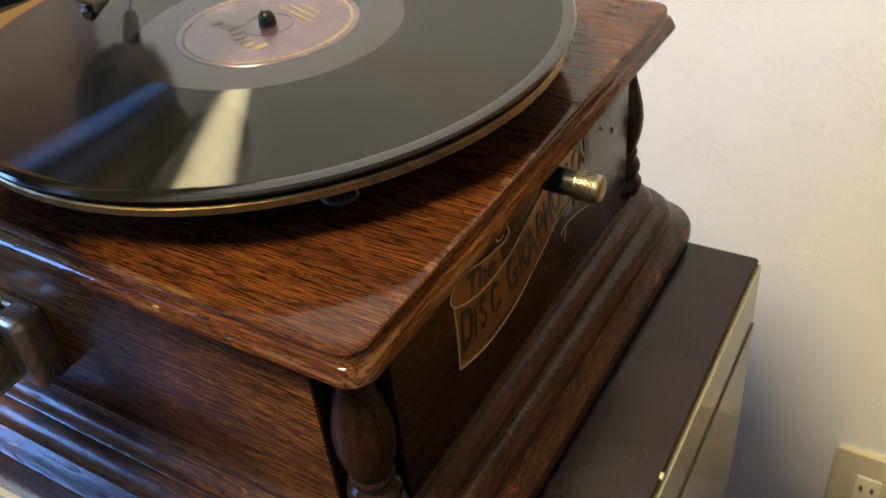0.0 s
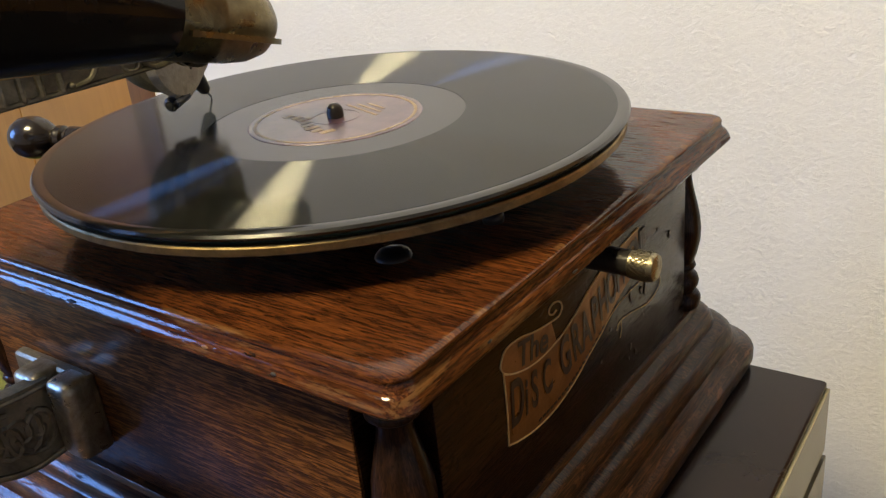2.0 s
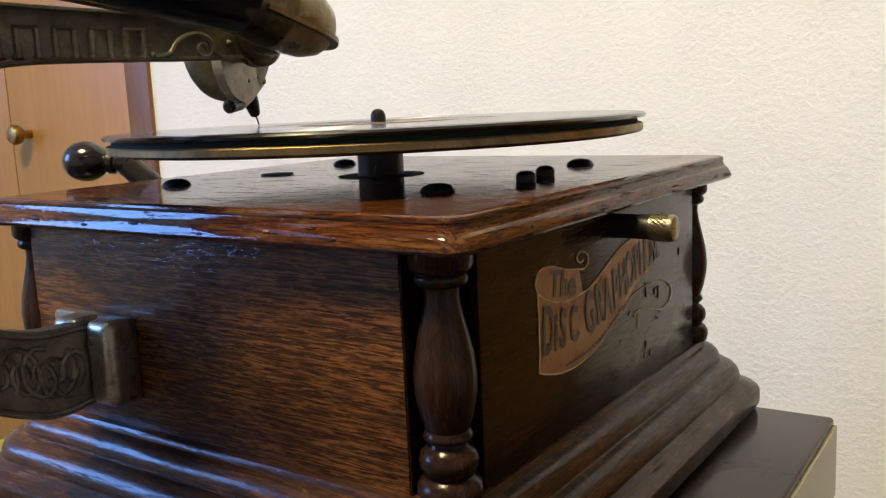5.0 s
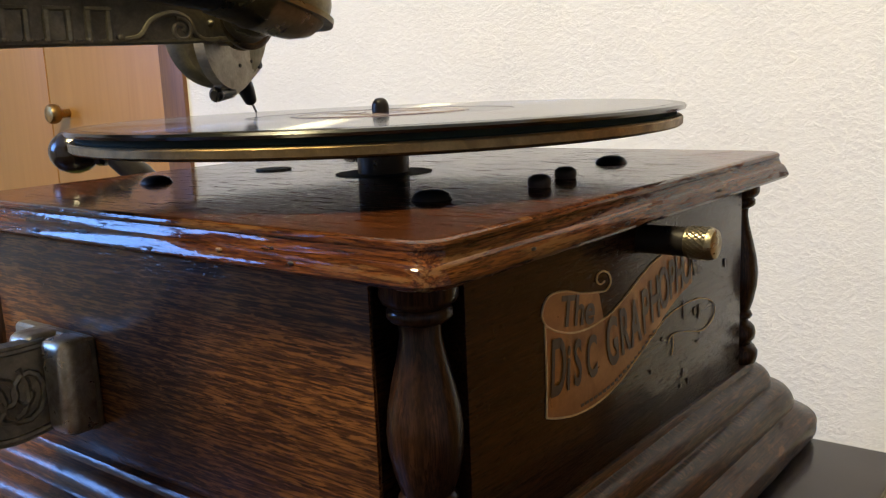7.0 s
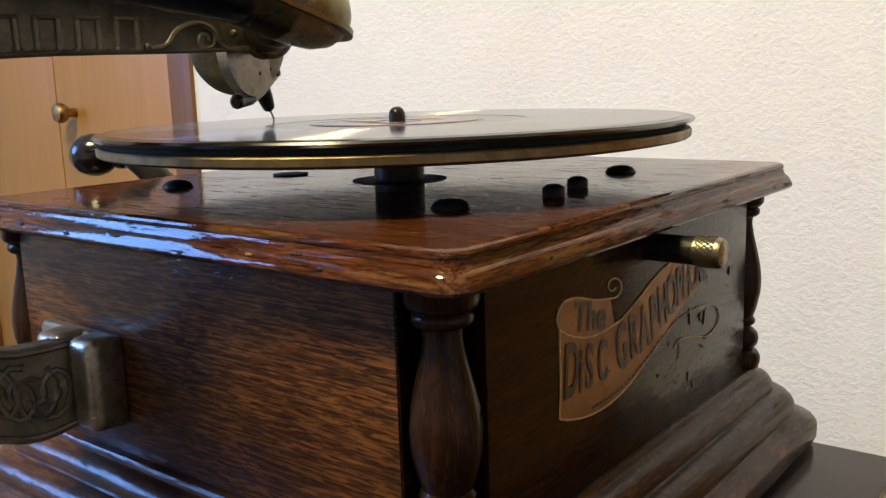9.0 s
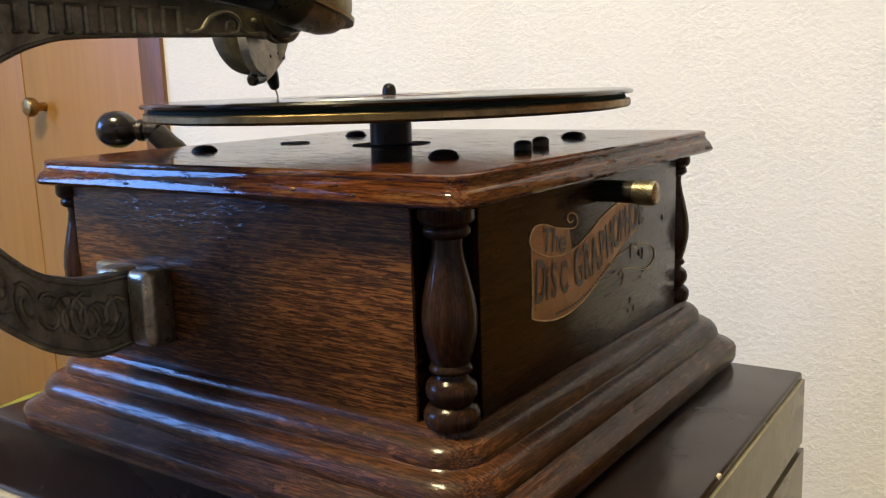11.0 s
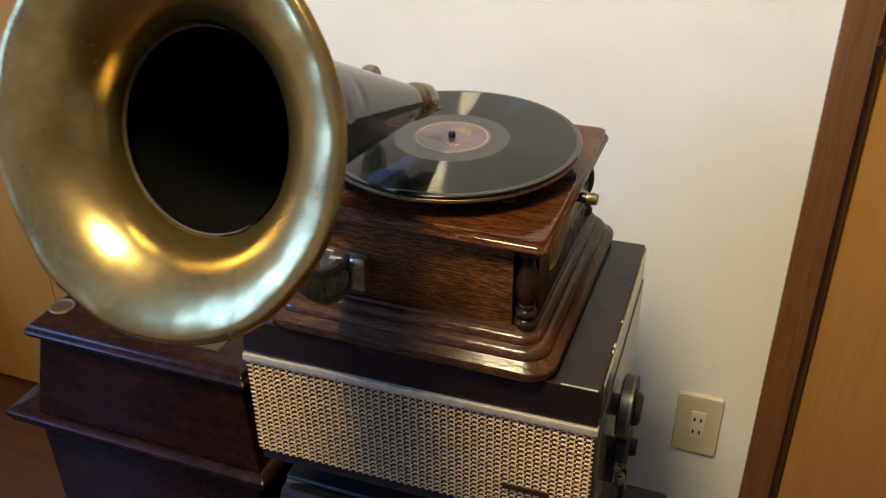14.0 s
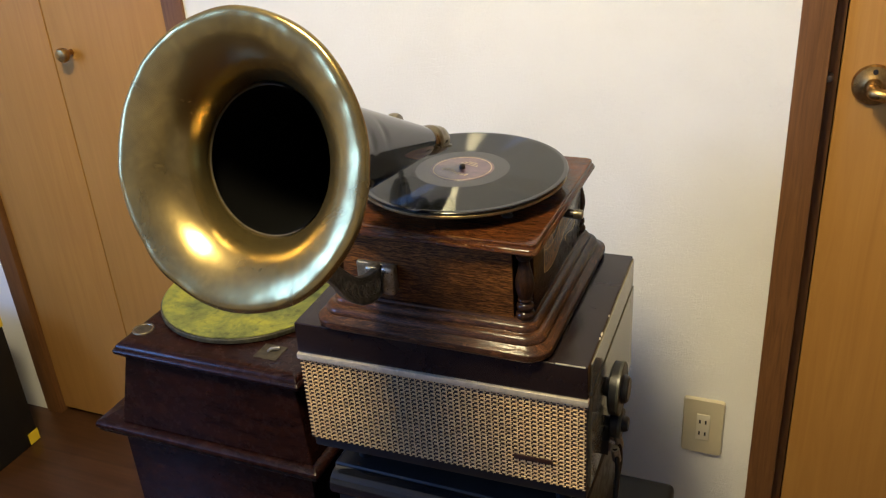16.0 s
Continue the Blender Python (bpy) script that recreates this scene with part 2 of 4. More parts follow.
FLOOR_WOOD = veneer("floor_wood", (0.035, 0.014, 0.005), (0.075, 0.031, 0.011), 0, rough=0.35, scale=40)
BLACK_LACQUER = tarnished("black_lacquer", (0.008, 0.0075, 0.0075), (0.012, 0.010, 0.009), rough=0.075, metal=0.0, scale=18, bump=0.02, spread=0.03, spec=0.26)
BELL_BRASS = tarnished("bell_brass", (0.41, 0.300, 0.112), (0.235, 0.172, 0.070), rough=0.20, scale=17, bump=0.04, spread=0.10, dist=0.0012, metal=0.93, spec=0.3)
ELBOW_BRASS = tarnished("elbow_brass", (0.25, 0.205, 0.11), (0.13, 0.105, 0.06), rough=0.27, scale=60)
BRIGHT_BRASS = tarnished("bright_brass", (0.38, 0.335, 0.225), (0.24, 0.21, 0.135), rough=0.28, scale=160)
RIM_BRASS = tarnished("rim_brass", (0.34, 0.25, 0.12), (0.19, 0.14, 0.075), rough=0.42, scale=90)
PEWTER = tarnished("pewter", (0.30, 0.275, 0.205), (0.15, 0.135, 0.098), rough=0.40, scale=70, bump=0.3, metal=0.85)
STEEL = tarnished("steel", (0.55, 0.53, 0.48), (0.30, 0.28, 0.24), rough=0.33, scale=80)
IVORY_METAL = tarnished("ivory_metal", (0.42, 0.37, 0.28), (0.24, 0.21, 0.155), rough=0.45, scale=120, metal=0.1)
BLACK_IRON = tarnished("black_iron", (0.016, 0.014, 0.013), (0.03, 0.026, 0.022), rough=0.3, metal=0.3, scale=80)
DARK_BALL = tarnished("dark_ball", (0.009, 0.007, 0.006), (0.016, 0.012, 0.009), rough=0.16, metal=0.0, scale=60, bump=0.03)
RADIO_TOP = tarnished("radio_top", (0.014, 0.0085, 0.008), (0.010, 0.006, 0.006), spec=0.28, rough=0.17, metal=0.0, scale=14, bump=0.05)
RADIO_SIDE = tarnished("radio_side", (0.24, 0.215, 0.14), (0.18, 0.16, 0.10), rough=0.14, metal=0.0, scale=20, bump=0.03, spread=0.05)
CHROME = tarnished("gilt_chrome", (0.75, 0.68, 0.52), (0.55, 0.49, 0.36), rough=0.34, scale=90, bump=0.03, metal=0.6)
BLACK_PLASTIC = tarnished("black_plastic", (0.008, 0.008, 0.0085), (0.012, 0.012, 0.012), spec=0.3, rough=0.35, metal=0.0, scale=50, bump=0.05)
IVORY_PLASTIC = material("ivory_plastic", (0.60, 0.53, 0.36), 0.4)[0]
WHITE_PLASTIC = material("white_plastic", (0.72, 0.66, 0.50), 0.35)[0]
# near-black in place of shade: slots, and sheets behind the door leaves
SLOT_SHADE = material("slot_shade", (0.01, 0.009, 0.008), 0.7)[0]
YELLOW_TAPE = material("yellow_tape", (0.75, 0.55, 0.03), 0.5)[0]
KNOB_BRONZE = tarnished("knob_bronze", (0.45, 0.29, 0.11), (0.26, 0.16, 0.06), rough=0.34, scale=120)


def plaster():
    """Trowelled plaster paper: sparse raised lips and small dents on a flat ground."""
    m, nt, p = material("plaster", (0.8, 0.78, 0.73), 0.85, spec=0.25)
    v = coords(nt)
    fine = noise_tex(nt, v, 300, 5, 0.62, 0.5)
    lumps = noise_tex(nt, coords(nt, (1, 1, 1.1), turn=(0, 0.7, 0)), 150, 5, 0.65, 0.5)
    where = ramp(nt, noise_tex(nt, v, 22, 3), ((0.38, grey(0.25)), (0.62, grey(1))))
    lips = mixed(nt, 1.0, ramp(nt, lumps, ((0.43, grey(0)), (0.50, grey(0.35)), (0.55, grey(0.9)), (0.75, grey(1)))), where, "MULTIPLY")
    h = mixed(nt, 0.40, lips, ramp(nt, fine, ((0.34, grey(0)), (0.66, grey(1)))))
    c = ramp(nt, noise_tex(nt, v, 3, 3), ((0.35, (0.765, 0.75, 0.70)), (0.65, (0.825, 0.815, 0.775))))
    nt.links.new(c, p.inputs["Base Color"])
    bumped(nt, p, h, 0.55, 0.0014)
    return m


PLASTER = plaster()
# duller than the plaster: cuts the light bounced by the unseen walls
UNSEEN_WALL = tarnished("unseen_wall", (0.62, 0.585, 0.52), (0.57, 0.54, 0.47), rough=0.8, metal=0.0, scale=4, bump=0.05)
CEILING_PAINT = material("ceiling_paint", (0.8, 0.79, 0.76), 0.9)[0]


def felt():
    """Old green felt, faded yellow in places, with moth holes and dust."""
    m, nt, p = material("green_felt", (0.2, 0.2, 0.05), 0.95, spec=0.1)
    v = coords(nt)
    big = noise_tex(nt, v, 16, 6, 0.7, 0.3)
    c = ramp(nt, big, ((0.36, (0.070, 0.082, 0.030)), (0.5, (0.150, 0.158, 0.042)), (0.64, (0.265, 0.255, 0.040))))
    c = mixed(nt, ramp(nt, noise_tex(nt, v, 60, 4), ((0.3, grey(0.6)), (0.42, grey(0)))), c, (0.05, 0.055, 0.03))
    nt.links.new(c, p.inputs["Base Color"])
    bumped(nt, p, noise_tex(nt, v, 900, 3), 0.5, 0.001)
    return m


FELT = felt()


def shellac(groove):
    """Black shellac; the grooves run round the centre, so their gloss spreads across them."""
    m, nt, p = material("record_grooves" if groove else "record_plain", (0.007, 0.0075, 0.007), 0.3, spec=0.80)
    if groove:
        p.inputs["Roughness"].default_value = 0.10
        p.inputs["Specular IOR Level"].default_value = 0.10
        t = nt.nodes.new("ShaderNodeTangent")
        t.direction_type, t.axis = "RADIAL", "Z"
        g = nt.nodes.new("ShaderNodeBsdfAnisotropic")
        g.inputs["Color"].default_value = (0.88, 0.92, 0.90, 1)
        g.inputs["Roughness"].default_value = 0.27
        g.inputs["Anisotropy"].default_value = 0.90
        nt.links.new(t.outputs["Tangent"], g.inputs["Tangent"])
        fr = nt.nodes.new("ShaderNodeFresnel")
        fr.inputs["IOR"].default_value = 1.50
        mx = nt.nodes.new("ShaderNodeMixShader")
        gain = nt.nodes.new("ShaderNodeMath")
        gain.operation = "MULTIPLY_ADD"
        gain.inputs[1].default_value, gain.inputs[2].default_value = 0.05, 0.055
        nt.links.new(fr.outputs["Fac"], gain.inputs[0])
        nt.links.new(gain.outputs[0], mx.inputs["Fac"])
        nt.links.new(p.outputs["BSDF"], mx.inputs[1])
        nt.links.new(g.outputs["BSDF"], mx.inputs[2])
        nt.links.new(mx.outputs["Shader"], nt.nodes["Material Output"].inputs["Surface"])
    else:
        nt.links.new(ramp(nt, noise_tex(nt, coords(nt), 90, 4), ((0.3, grey(0.20)), (0.7, grey(0.13)))), p.inputs["Roughness"])
    return m


GROOVES, SHELLAC = shellac(True), shellac(False)


def label_paper():
    m, nt, p = material("label_paper", (0.12, 0.05, 0.08), 0.45)
    v = coords(nt)
    c = ramp(nt, noise_tex(nt, v, 120, 5, 0.7), ((0.35, (0.040, 0.018, 0.032)), (0.6, (0.090, 0.045, 0.062)), (0.75, (0.15, 0.10, 0.085))))
    nt.links.new(c, p.inputs["Base Color"])
    p.inputs["Coat Weight"].default_value, p.inputs["Coat Roughness"].default_value = 1.0, 0.20
    return m


LABEL_PAPER = label_paper()
LABEL_GOLD = tarnished("label_gold", (0.30, 0.215, 0.105), (0.17, 0.115, 0.06), rough=0.3, metal=0.0, scale=200)
DECAL_FILL = tarnished("decal_fill", (0.33, 0.165, 0.045), (0.22, 0.105, 0.030), rough=0.32, metal=0.6, scale=60, bump=0.04)
DECAL_LINE = tarnished("decal_line", (0.70, 0.50, 0.22), (0.48, 0.32, 0.13), rough=0.35, metal=0.0, scale=90, bump=0.04)
DECAL_INK = material("decal_ink", (0.030, 0.018, 0.012), 0.35)[0]
WEAVE_GOLD = tarnished("weave_gold", (0.64, 0.455, 0.235), (0.40, 0.27, 0.13), rough=0.5, metal=0.1, scale=120)
WEAVE_DARK = material("weave_dark", (0.020, 0.009, 0.006), 0.8)[0]

FELT_DARK = material("felt_dark", (0.016, 0.03, 0.022), 0.95)[0]
PEWTER_BRIGHT = tarnished("pewter_bright", (0.52, 0.48, 0.38), (0.24, 0.215, 0.16), rough=0.30, scale=110, bump=0.15, metal=0.9)
BRIGHT_IRON = tarnished("dark_brass", (0.20, 0.16, 0.09), (0.07, 0.055, 0.035), rough=0.3, scale=120)
STEEL_DULL = tarnished("steel_dull", (0.30, 0.265, 0.18), (0.17, 0.15, 0.10), rough=0.45, scale=90, metal=0.8)
KNOB_OLIVE = tarnished("knob_olive", (0.045, 0.046, 0.028), (0.022, 0.022, 0.014), rough=0.36, metal=0.0, scale=70, bump=0.05)
CHIP_PALE = material("chip_pale", (0.55, 0.50, 0.38), 0.7)[0]
CHIP_WOOD = tarnished("chip_wood", (0.22, 0.125, 0.055), (0.12, 0.065, 0.028), rough=0.5, metal=0.0, scale=200)
BADGE_BROWN = tarnished("badge_brown", (0.05, 0.02, 0.012), (0.028, 0.012, 0.008), rough=0.35, metal=0.3, scale=120)
THROAT_SHADE = material("throat_shade", (0.0012, 0.0012, 0.0012), 0.9, spec=0.05)[0]
BLACK_GLOSS = material("black_gloss", (0.008, 0.008, 0.009), 0.12)[0]
CUP_DARK = tarnished("cup_dark", (0.07, 0.055, 0.03), (0.03, 0.024, 0.015), rough=0.5, scale=120, metal=0.4)
RIM_OLD = tarnished("rim_old", (0.085, 0.080, 0.045), (0.025, 0.022, 0.015), rough=0.55, scale=60, metal=0.5)

# ---- the room ----
FLOOR, TOP, WALL = -0.80, 1.60, 0.406
LEFT, RIGHT, FRONT = -2.40, 2.60, -3.20
DOOR_TOP = FLOOR + 2.05

bm = bmesh.new()
for x0, x1, z0, z1 in ((LEFT, -1.360, FLOOR, TOP), (-1.360, -0.690, DOOR_TOP, TOP), (-0.690, 0.352, FLOOR, TOP), (0.352, 1.245, DOOR_TOP, TOP), (1.245, RIGHT, FLOOR, TOP)):
    box(bm, x0, x1, WALL, WALL + 0.12, z0, z1)
solid("wall_north", bm, PLASTER, "cream white wall of rough trowelled plaster paper", "wall", "structure")
# east and south walls are out of view, added to close the room
solid("wall_east", boxed(RIGHT, RIGHT + 0.1, FRONT, WALL + 0.12, FLOOR, TOP), UNSEEN_WALL, "plain unseen wall closing the room, dulled to weaken bounced light", "wall", "structure")
solid("wall_south", boxed(LEFT, RIGHT, FRONT - 0.1, FRONT, FLOOR, TOP), UNSEEN_WALL, "plain unseen wall closing the room, dulled to weaken bounced light", "wall", "structure")
WIN = (-2.34, -1.18, 0.35, 1.50)
bm = bmesh.new()
for y0, y1, z0, z1 in ((FRONT, WIN[0], FLOOR, TOP), (WIN[1], WALL + 0.12, FLOOR, TOP), (WIN[0], WIN[1], FLOOR, WIN[2]), (WIN[0], WIN[1], WIN[3], TOP)):
    box(bm, LEFT - 0.1, LEFT, y0, y1, z0, z1)
solid("wall_west", bm, PLASTER, "plain unseen wall closing the room, dulled to weaken bounced light with a window", "wall", "structure")
solid("ceiling", boxed(LEFT - 0.1, RIGHT + 0.1, FRONT - 0.1, WALL + 0.12, TOP, TOP + 0.08), CEILING_PAINT, "plain white ceiling", "ceiling", "structure")
bm = boxed(LEFT - 0.1, RIGHT + 0.1, FRONT - 0.1, WALL + 0.12, FLOOR - 0.06, FLOOR)
solid("floor", bm, FLOOR_WOOD, "dark brown wooden floor", "floor", "structure")

# the window that lets the blue daylight in
win = thing("window_1", (LEFT, -1.76, WIN[2]), "plain window with white frame in the side wall", "window", kind="structure")
bm = bmesh.new()
for y0, y1, z0, z1 in ((WIN[0], WIN[0] + 0.03, WIN[2], WIN[3]), (WIN[1] - 0.03, WIN[1], WIN[2], WIN[3]), (WIN[0] + 0.03, WIN[1] - 0.03, WIN[2], WIN[2] + 0.03), (WIN[0] + 0.03, WIN[1] - 0.03, WIN[3] - 0.03, WIN[3])):
    box(bm, LEFT - 0.07, LEFT - 0.03, y0, y1, z0, z1)
part("window_frame", bm, WHITE_PLASTIC, win)

# folding closet doors
closet = thing("door_1", (-1.015, WALL, FLOOR), "folding closet doors of honey-brown wood veneer in a darker frame", "closet door", kind="structure")
for x0, x1 in ((-1.312, -1.0436), (-1.0406, -0.737)):
    part("door_leaf", boxed(x0, x1, WALL + 0.010, WALL + 0.035, FLOOR + 0.012, DOOR_TOP - 0.004, bevel=0.0015), CLOSET_WOOD, closet)
part("casing", boxed(-1.360, -1.313, WALL - 0.006, WALL + 0.06, FLOOR, DOOR_TOP, bevel=0.002), CASING_WOOD, closet, "darker brown wooden jamb")
part("casing", boxed(-0.736, -0.690, WALL - 0.006, WALL + 0.06, FLOOR, DOOR_TOP, bevel=0.002), CASING_WOOD, closet, "darker brown wooden jamb")
part("backing", boxed(-1.360, -0.690, WALL + 0.07, WALL + 0.09, FLOOR, DOOR_TOP), SLOT_SHADE, closet)
knob_m = pose(-0.992, WALL + 0.010, 0.152, 90, 0, 0)
part("knob", lathe([(0.0065, 0), (0.0065, 0.010), (0.0075, 0.013), (0.0125, 0.017), (0.0145, 0.022), (0.0145, 0.027), (0.012, 0.031), (0.006, 0.0325), (0, 0.033)], 28, knob_m), KNOB_BRONZE, closet, "round bronze knob")

# room door on the other side
door = thing("door_2", (0.80, WALL, FLOOR), "honey-brown wood veneer room door in a dark wooden frame", "door", kind="structure")
part("door_leaf", boxed(0.412, 1.19, WALL + 0.012, WALL + 0.05, FLOOR + 0.006, DOOR_TOP - 0.01, bevel=0.002), CLOSET_WOOD, door)
part("casing", boxed(0.352, 0.396, WALL - 0.012, WALL + 0.06, FLOOR, DOOR_TOP, bevel=0.003), CASING_WOOD, door, "dark brown grained jamb")
part("door_stop", boxed(0.396, 0.410, WALL + 0.022, WALL + 0.06, FLOOR, DOOR_TOP), CASING_WOOD, door)
part("casing", boxed(1.20, 1.245, WALL - 0.012, WALL + 0.06, FLOOR, DOOR_TOP, bevel=0.003), CASING_WOOD, door)
part("backing", boxed(0.352, 1.245, WALL + 0.07, WALL + 0.09, FLOOR, DOOR_TOP), SLOT_SHADE, door)
rose_m = pose(0.457, WALL + 0.012, 0.166, 90, 0, 0)
rose = part("rose", lathe([(0.029, 0), (0.029, 0.004), (0.027, 0.007), (0.018, 0.009), (0.012, 0.012), (0.010, 0.016), (0.010, 0.030), (0, 0.031)], 40, rose_m), KNOB_BRONZE, door, "round bronze rose of the door handle")
part("lever", tube(smooth_path([(0.457, WALL - 0.010, 0.166), (0.457, WALL - 0.030, 0.166), (0.475, WALL - 0.036, 0.165), (0.52, WALL - 0.036, 0.163), (0.565, WALL - 0.034, 0.160)]), [0.009] * 8 + [0.0085] * 17, 14), KNOB_BRONZE, rose, "bronze lever handle")
part("privacy_slot", lathe([(0.0035, 0), (0.0035, 0.003), (0, 0.003)], 16, pose(0.457, WALL + 0.005, 0.186, 90, 0, 0)), SLOT_SHADE, rose)
part("strike", lathe([(0.006, 0), (0.006, 0.010), (0.004, 0.013), (0, 0.0135)], 16, pose(0.3985, WALL + 0.022, 0.172, 90, 0, 0)), STEEL, door, "small steel buffer")

# wall socket
socket = thing("wall_socket", (0.268, WALL, -0.465), "cream plastic double wall socket on the plaster wall", "socket")
part("plate", loft([rounded_square(0.0355, 0.0585, 0.006, WALL - z) for z in (0.0, 0.003)] + [rounded_square(0.0335, 0.0565, 0.005, WALL - 0.0065)]), IVORY_PLASTIC, socket)
for ob in socket.children:
    for v in ob.data.vertices:
        v.co = Vector((0.2685 + v.co.x, v.co.z, -0.4655 + v.co.y))
part("insert", boxed(0.2575, 0.2800, WALL - 0.0085, WALL - 0.006, -0.4925, -0.4375, bevel=0.001), WHITE_PLASTIC, socket)
for zc in (-0.453, -0.478):
    for xc in (0.2635, 0.2735):
        part("slot", boxed(xc - 0.0014, xc + 0.0014, WALL - 0.0089, WALL - 0.0082, zc - 0.0038, zc + 0.0038), SLOT_SHADE, socket)

# ceiling lamp: round diffuser
lamp = thing("ceiling_lamp", (-0.12, -0.80, TOP), "round white ceiling lamp, switched on", "lamp")
part("frame", lathe([(0.25, TOP), (0.25, TOP - 0.02), (0.229, TOP - 0.025)], 48, pose(-0.12, -0.80, 0)), WHITE_PLASTIC, lamp)
part("diffuser", lathe([(0.225, TOP - 0.022), (0.220, TOP - 0.045), (0.175, TOP - 0.062), (0.094, TOP - 0.070), (0, TOP - 0.072)], 48, pose(-0.12, -0.80, 0)), LAMP_GLOW, lamp, "glowing white diffuser")

# ---- the wind-up record player ----
player = thing("gramophone", (0, 0, 0.0), "antique oak gramophone with turned columns and a brass-belled black horn", "gramophone")
TZ = 0.1372


def square_loft(profile, n=10, deep=0.0020, wide=0.0008):
    """The case is a little deeper than wide."""
    return loft([rounded_square(h + wide, h + deep, r, z, wide, deep, n) for h, r, z in profile])


part("plinth", square_loft([(0.1456, 0.0260, 0.0000), (0.1478, 0.0260, 0.0028), (0.1483, 0.0260, 0.0042), (0.1484, 0.0260, 0.0096), (0.1479, 0.0260, 0.0109), (0.1468, 0.0255, 0.0119), (0.1446, 0.0250, 0.0131), (0.1424, 0.0245, 0.0147), (0.1404, 0.0240, 0.0166), (0.1396, 0.0240, 0.0172), (0.1396, 0.0235, 0.0186), (0.1392, 0.0230, 0.0205), (0.1382, 0.0225, 0.0228), (0.1366, 0.0215, 0.0248), (0.1345, 0.0205, 0.0262), (0.1322, 0.0195, 0.0270), (0.1308, 0.0190, 0.0272), (0.1302, 0.0185, 0.0278), (0.1301, 0.0185, 0.0290), (0.1298, 0.0180, 0.0308), (0.1289, 0.0175, 0.0328), (0.1275, 0.0165, 0.0345), (0.1256, 0.0155, 0.0357), (0.1240, 0.0145, 0.0362), (0.1233, 0.0140, 0.0366), (0.1230, 0.0140, 0.0380), (0.1222, 0.0130, 0.0392), (0.1195, 0.0120, 0.0400)], deep=0.0028, wide=-0.0008), OAK_MOULD, player, "worn moulded oak plinth", angle=24)
part("top_board", square_loft([(0.1200, 0.0060, 0.1246), (0.1266, 0.0078, 0.1246), (0.1286, 0.0085, 0.1250), (0.1301, 0.0092, 0.1257), (0.1307, 0.0097, 0.1267), (0.1306, 0.0097, 0.1274), (0.1301, 0.0096, 0.1288), (0.1293, 0.0094, 0.1305), (0.1288, 0.0092, 0.1312), (0.1281, 0.0090, 0.1317), (0.1276, 0.0088, 0.1326), (0.1272, 0.0086, 0.1336), (0.1270, 0.0085, 0.1346), (0.1272, 0.0085, 0.1350), (0.1272, 0.0085, 0.1358), (0.1268, 0.0084, 0.1366), (0.1258, 0.0080, 0.1371), (0.1246, 0.0075, TZ), (0.1236, 0.0070, TZ)]), OAK_TOP, player, "moulded oak lid board with glossy reddish varnish", angle=24)
B, N_ = 0.1195, 0.1005
part("front_panel", boxed(-0.1110, N_, -B, -B + 0.010, 0.038, 0.1250, bevel=0.0006), OAK_FRONT, player, "oak front panel with strong flecked grain")
part("rear_panel", boxed(-N_, N_, B - 0.007, B + 0.003, 0.038, 0.1250, bevel=0.0006), OAK_FRONT, player)
part("side_panel", boxed(B - 0.010, B, -N_ - 0.0013, N_ + 0.003, 0.038, 0.1250, bevel=0.0006), OAK_SIDE, player, "varnished oak side panel, darker than the front panel")
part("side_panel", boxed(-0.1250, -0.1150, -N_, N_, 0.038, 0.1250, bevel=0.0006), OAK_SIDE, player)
for sx in (-1, 1):
    for sy in (-1, 1):
        shift = -0.0060 if sx < 0 else 0
        x0, x1 = sorted((sx * (N_ - 0.002) + shift, sx * (N_ + 0.0005) + shift))
        bm = boxed(x0, x1, *sorted((sy * (N_ - 0.002), sy * (B - 0.0008))), 0.038, 0.1250)
        box(bm, *sorted((sx * (N_ + 0.0005) + shift, sx * (B - 0.0008) + shift)), *sorted((sy * (N_ - 0.002), sy * (N_ + 0.0005))), 0.038, 0.1250)
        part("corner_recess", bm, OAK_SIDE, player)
column = mesh_of("column", lathe([(0, 0.0395), (0.0105, 0.0395), (0.0112, 0.042), (0.0112, 0.0445), (0.0098, 0.0468), (0.0082, 0.0480), (0.0085, 0.0492), (0.0098, 0.0510), (0.0102, 0.0535), (0.0096, 0.0560), (0.0080, 0.0578), (0.0068, 0.0586), (0.0066, 0.0602), (0.0080, 0.0606), (0.0086, 0.0618), (0.0080, 0.0632), (0.0074, 0.0640), (0.0090, 0.0690), (0.0104, 0.0760), (0.0107, 0.0820), (0.0100, 0.0890), (0.0084, 0.0965), (0.0066, 0.1040), (0.0058, 0.1090), (0.0060, 0.1120), (0.0078, 0.1128), (0.0090, 0.1140), (0.0090, 0.1158), (0.0082, 0.1168), (0.0100, 0.1180), (0.0108, 0.1195), (0.0108, 0.1248), (0, 0.1248)], 32), OAK_POST, 50)
for sx in (-1, 1):
    for sy in (-1, 1):
        part("column", column, None, player, "dark turned baluster column", at=(sx * 0.1120 - (0.0055 if sx < 0 else 0), sy * 0.1120 + (0.003 if sy > 0 else 0), 0))

# turntable on its post, screws and holes of the lid
# thin dark discs on the lid: the shade inside its holes is their colour
part("spindle_hole_disc", lathe([(0.0, TZ + 0.0001), (0.021, TZ + 0.0001), (0.021, TZ + 0.0003), (0, TZ + 0.0003)], 40, pose(0, 0, 0)), DARK_RECESS, player)
part("small_hole_disc", lathe([(0, TZ + 0.0003), (0.0085, TZ + 0.0003), (0.0085, TZ + 0.0007), (0, TZ + 0.0007)], 24, pose(-0.066, -0.005, 0)), DARK_RECESS, player)
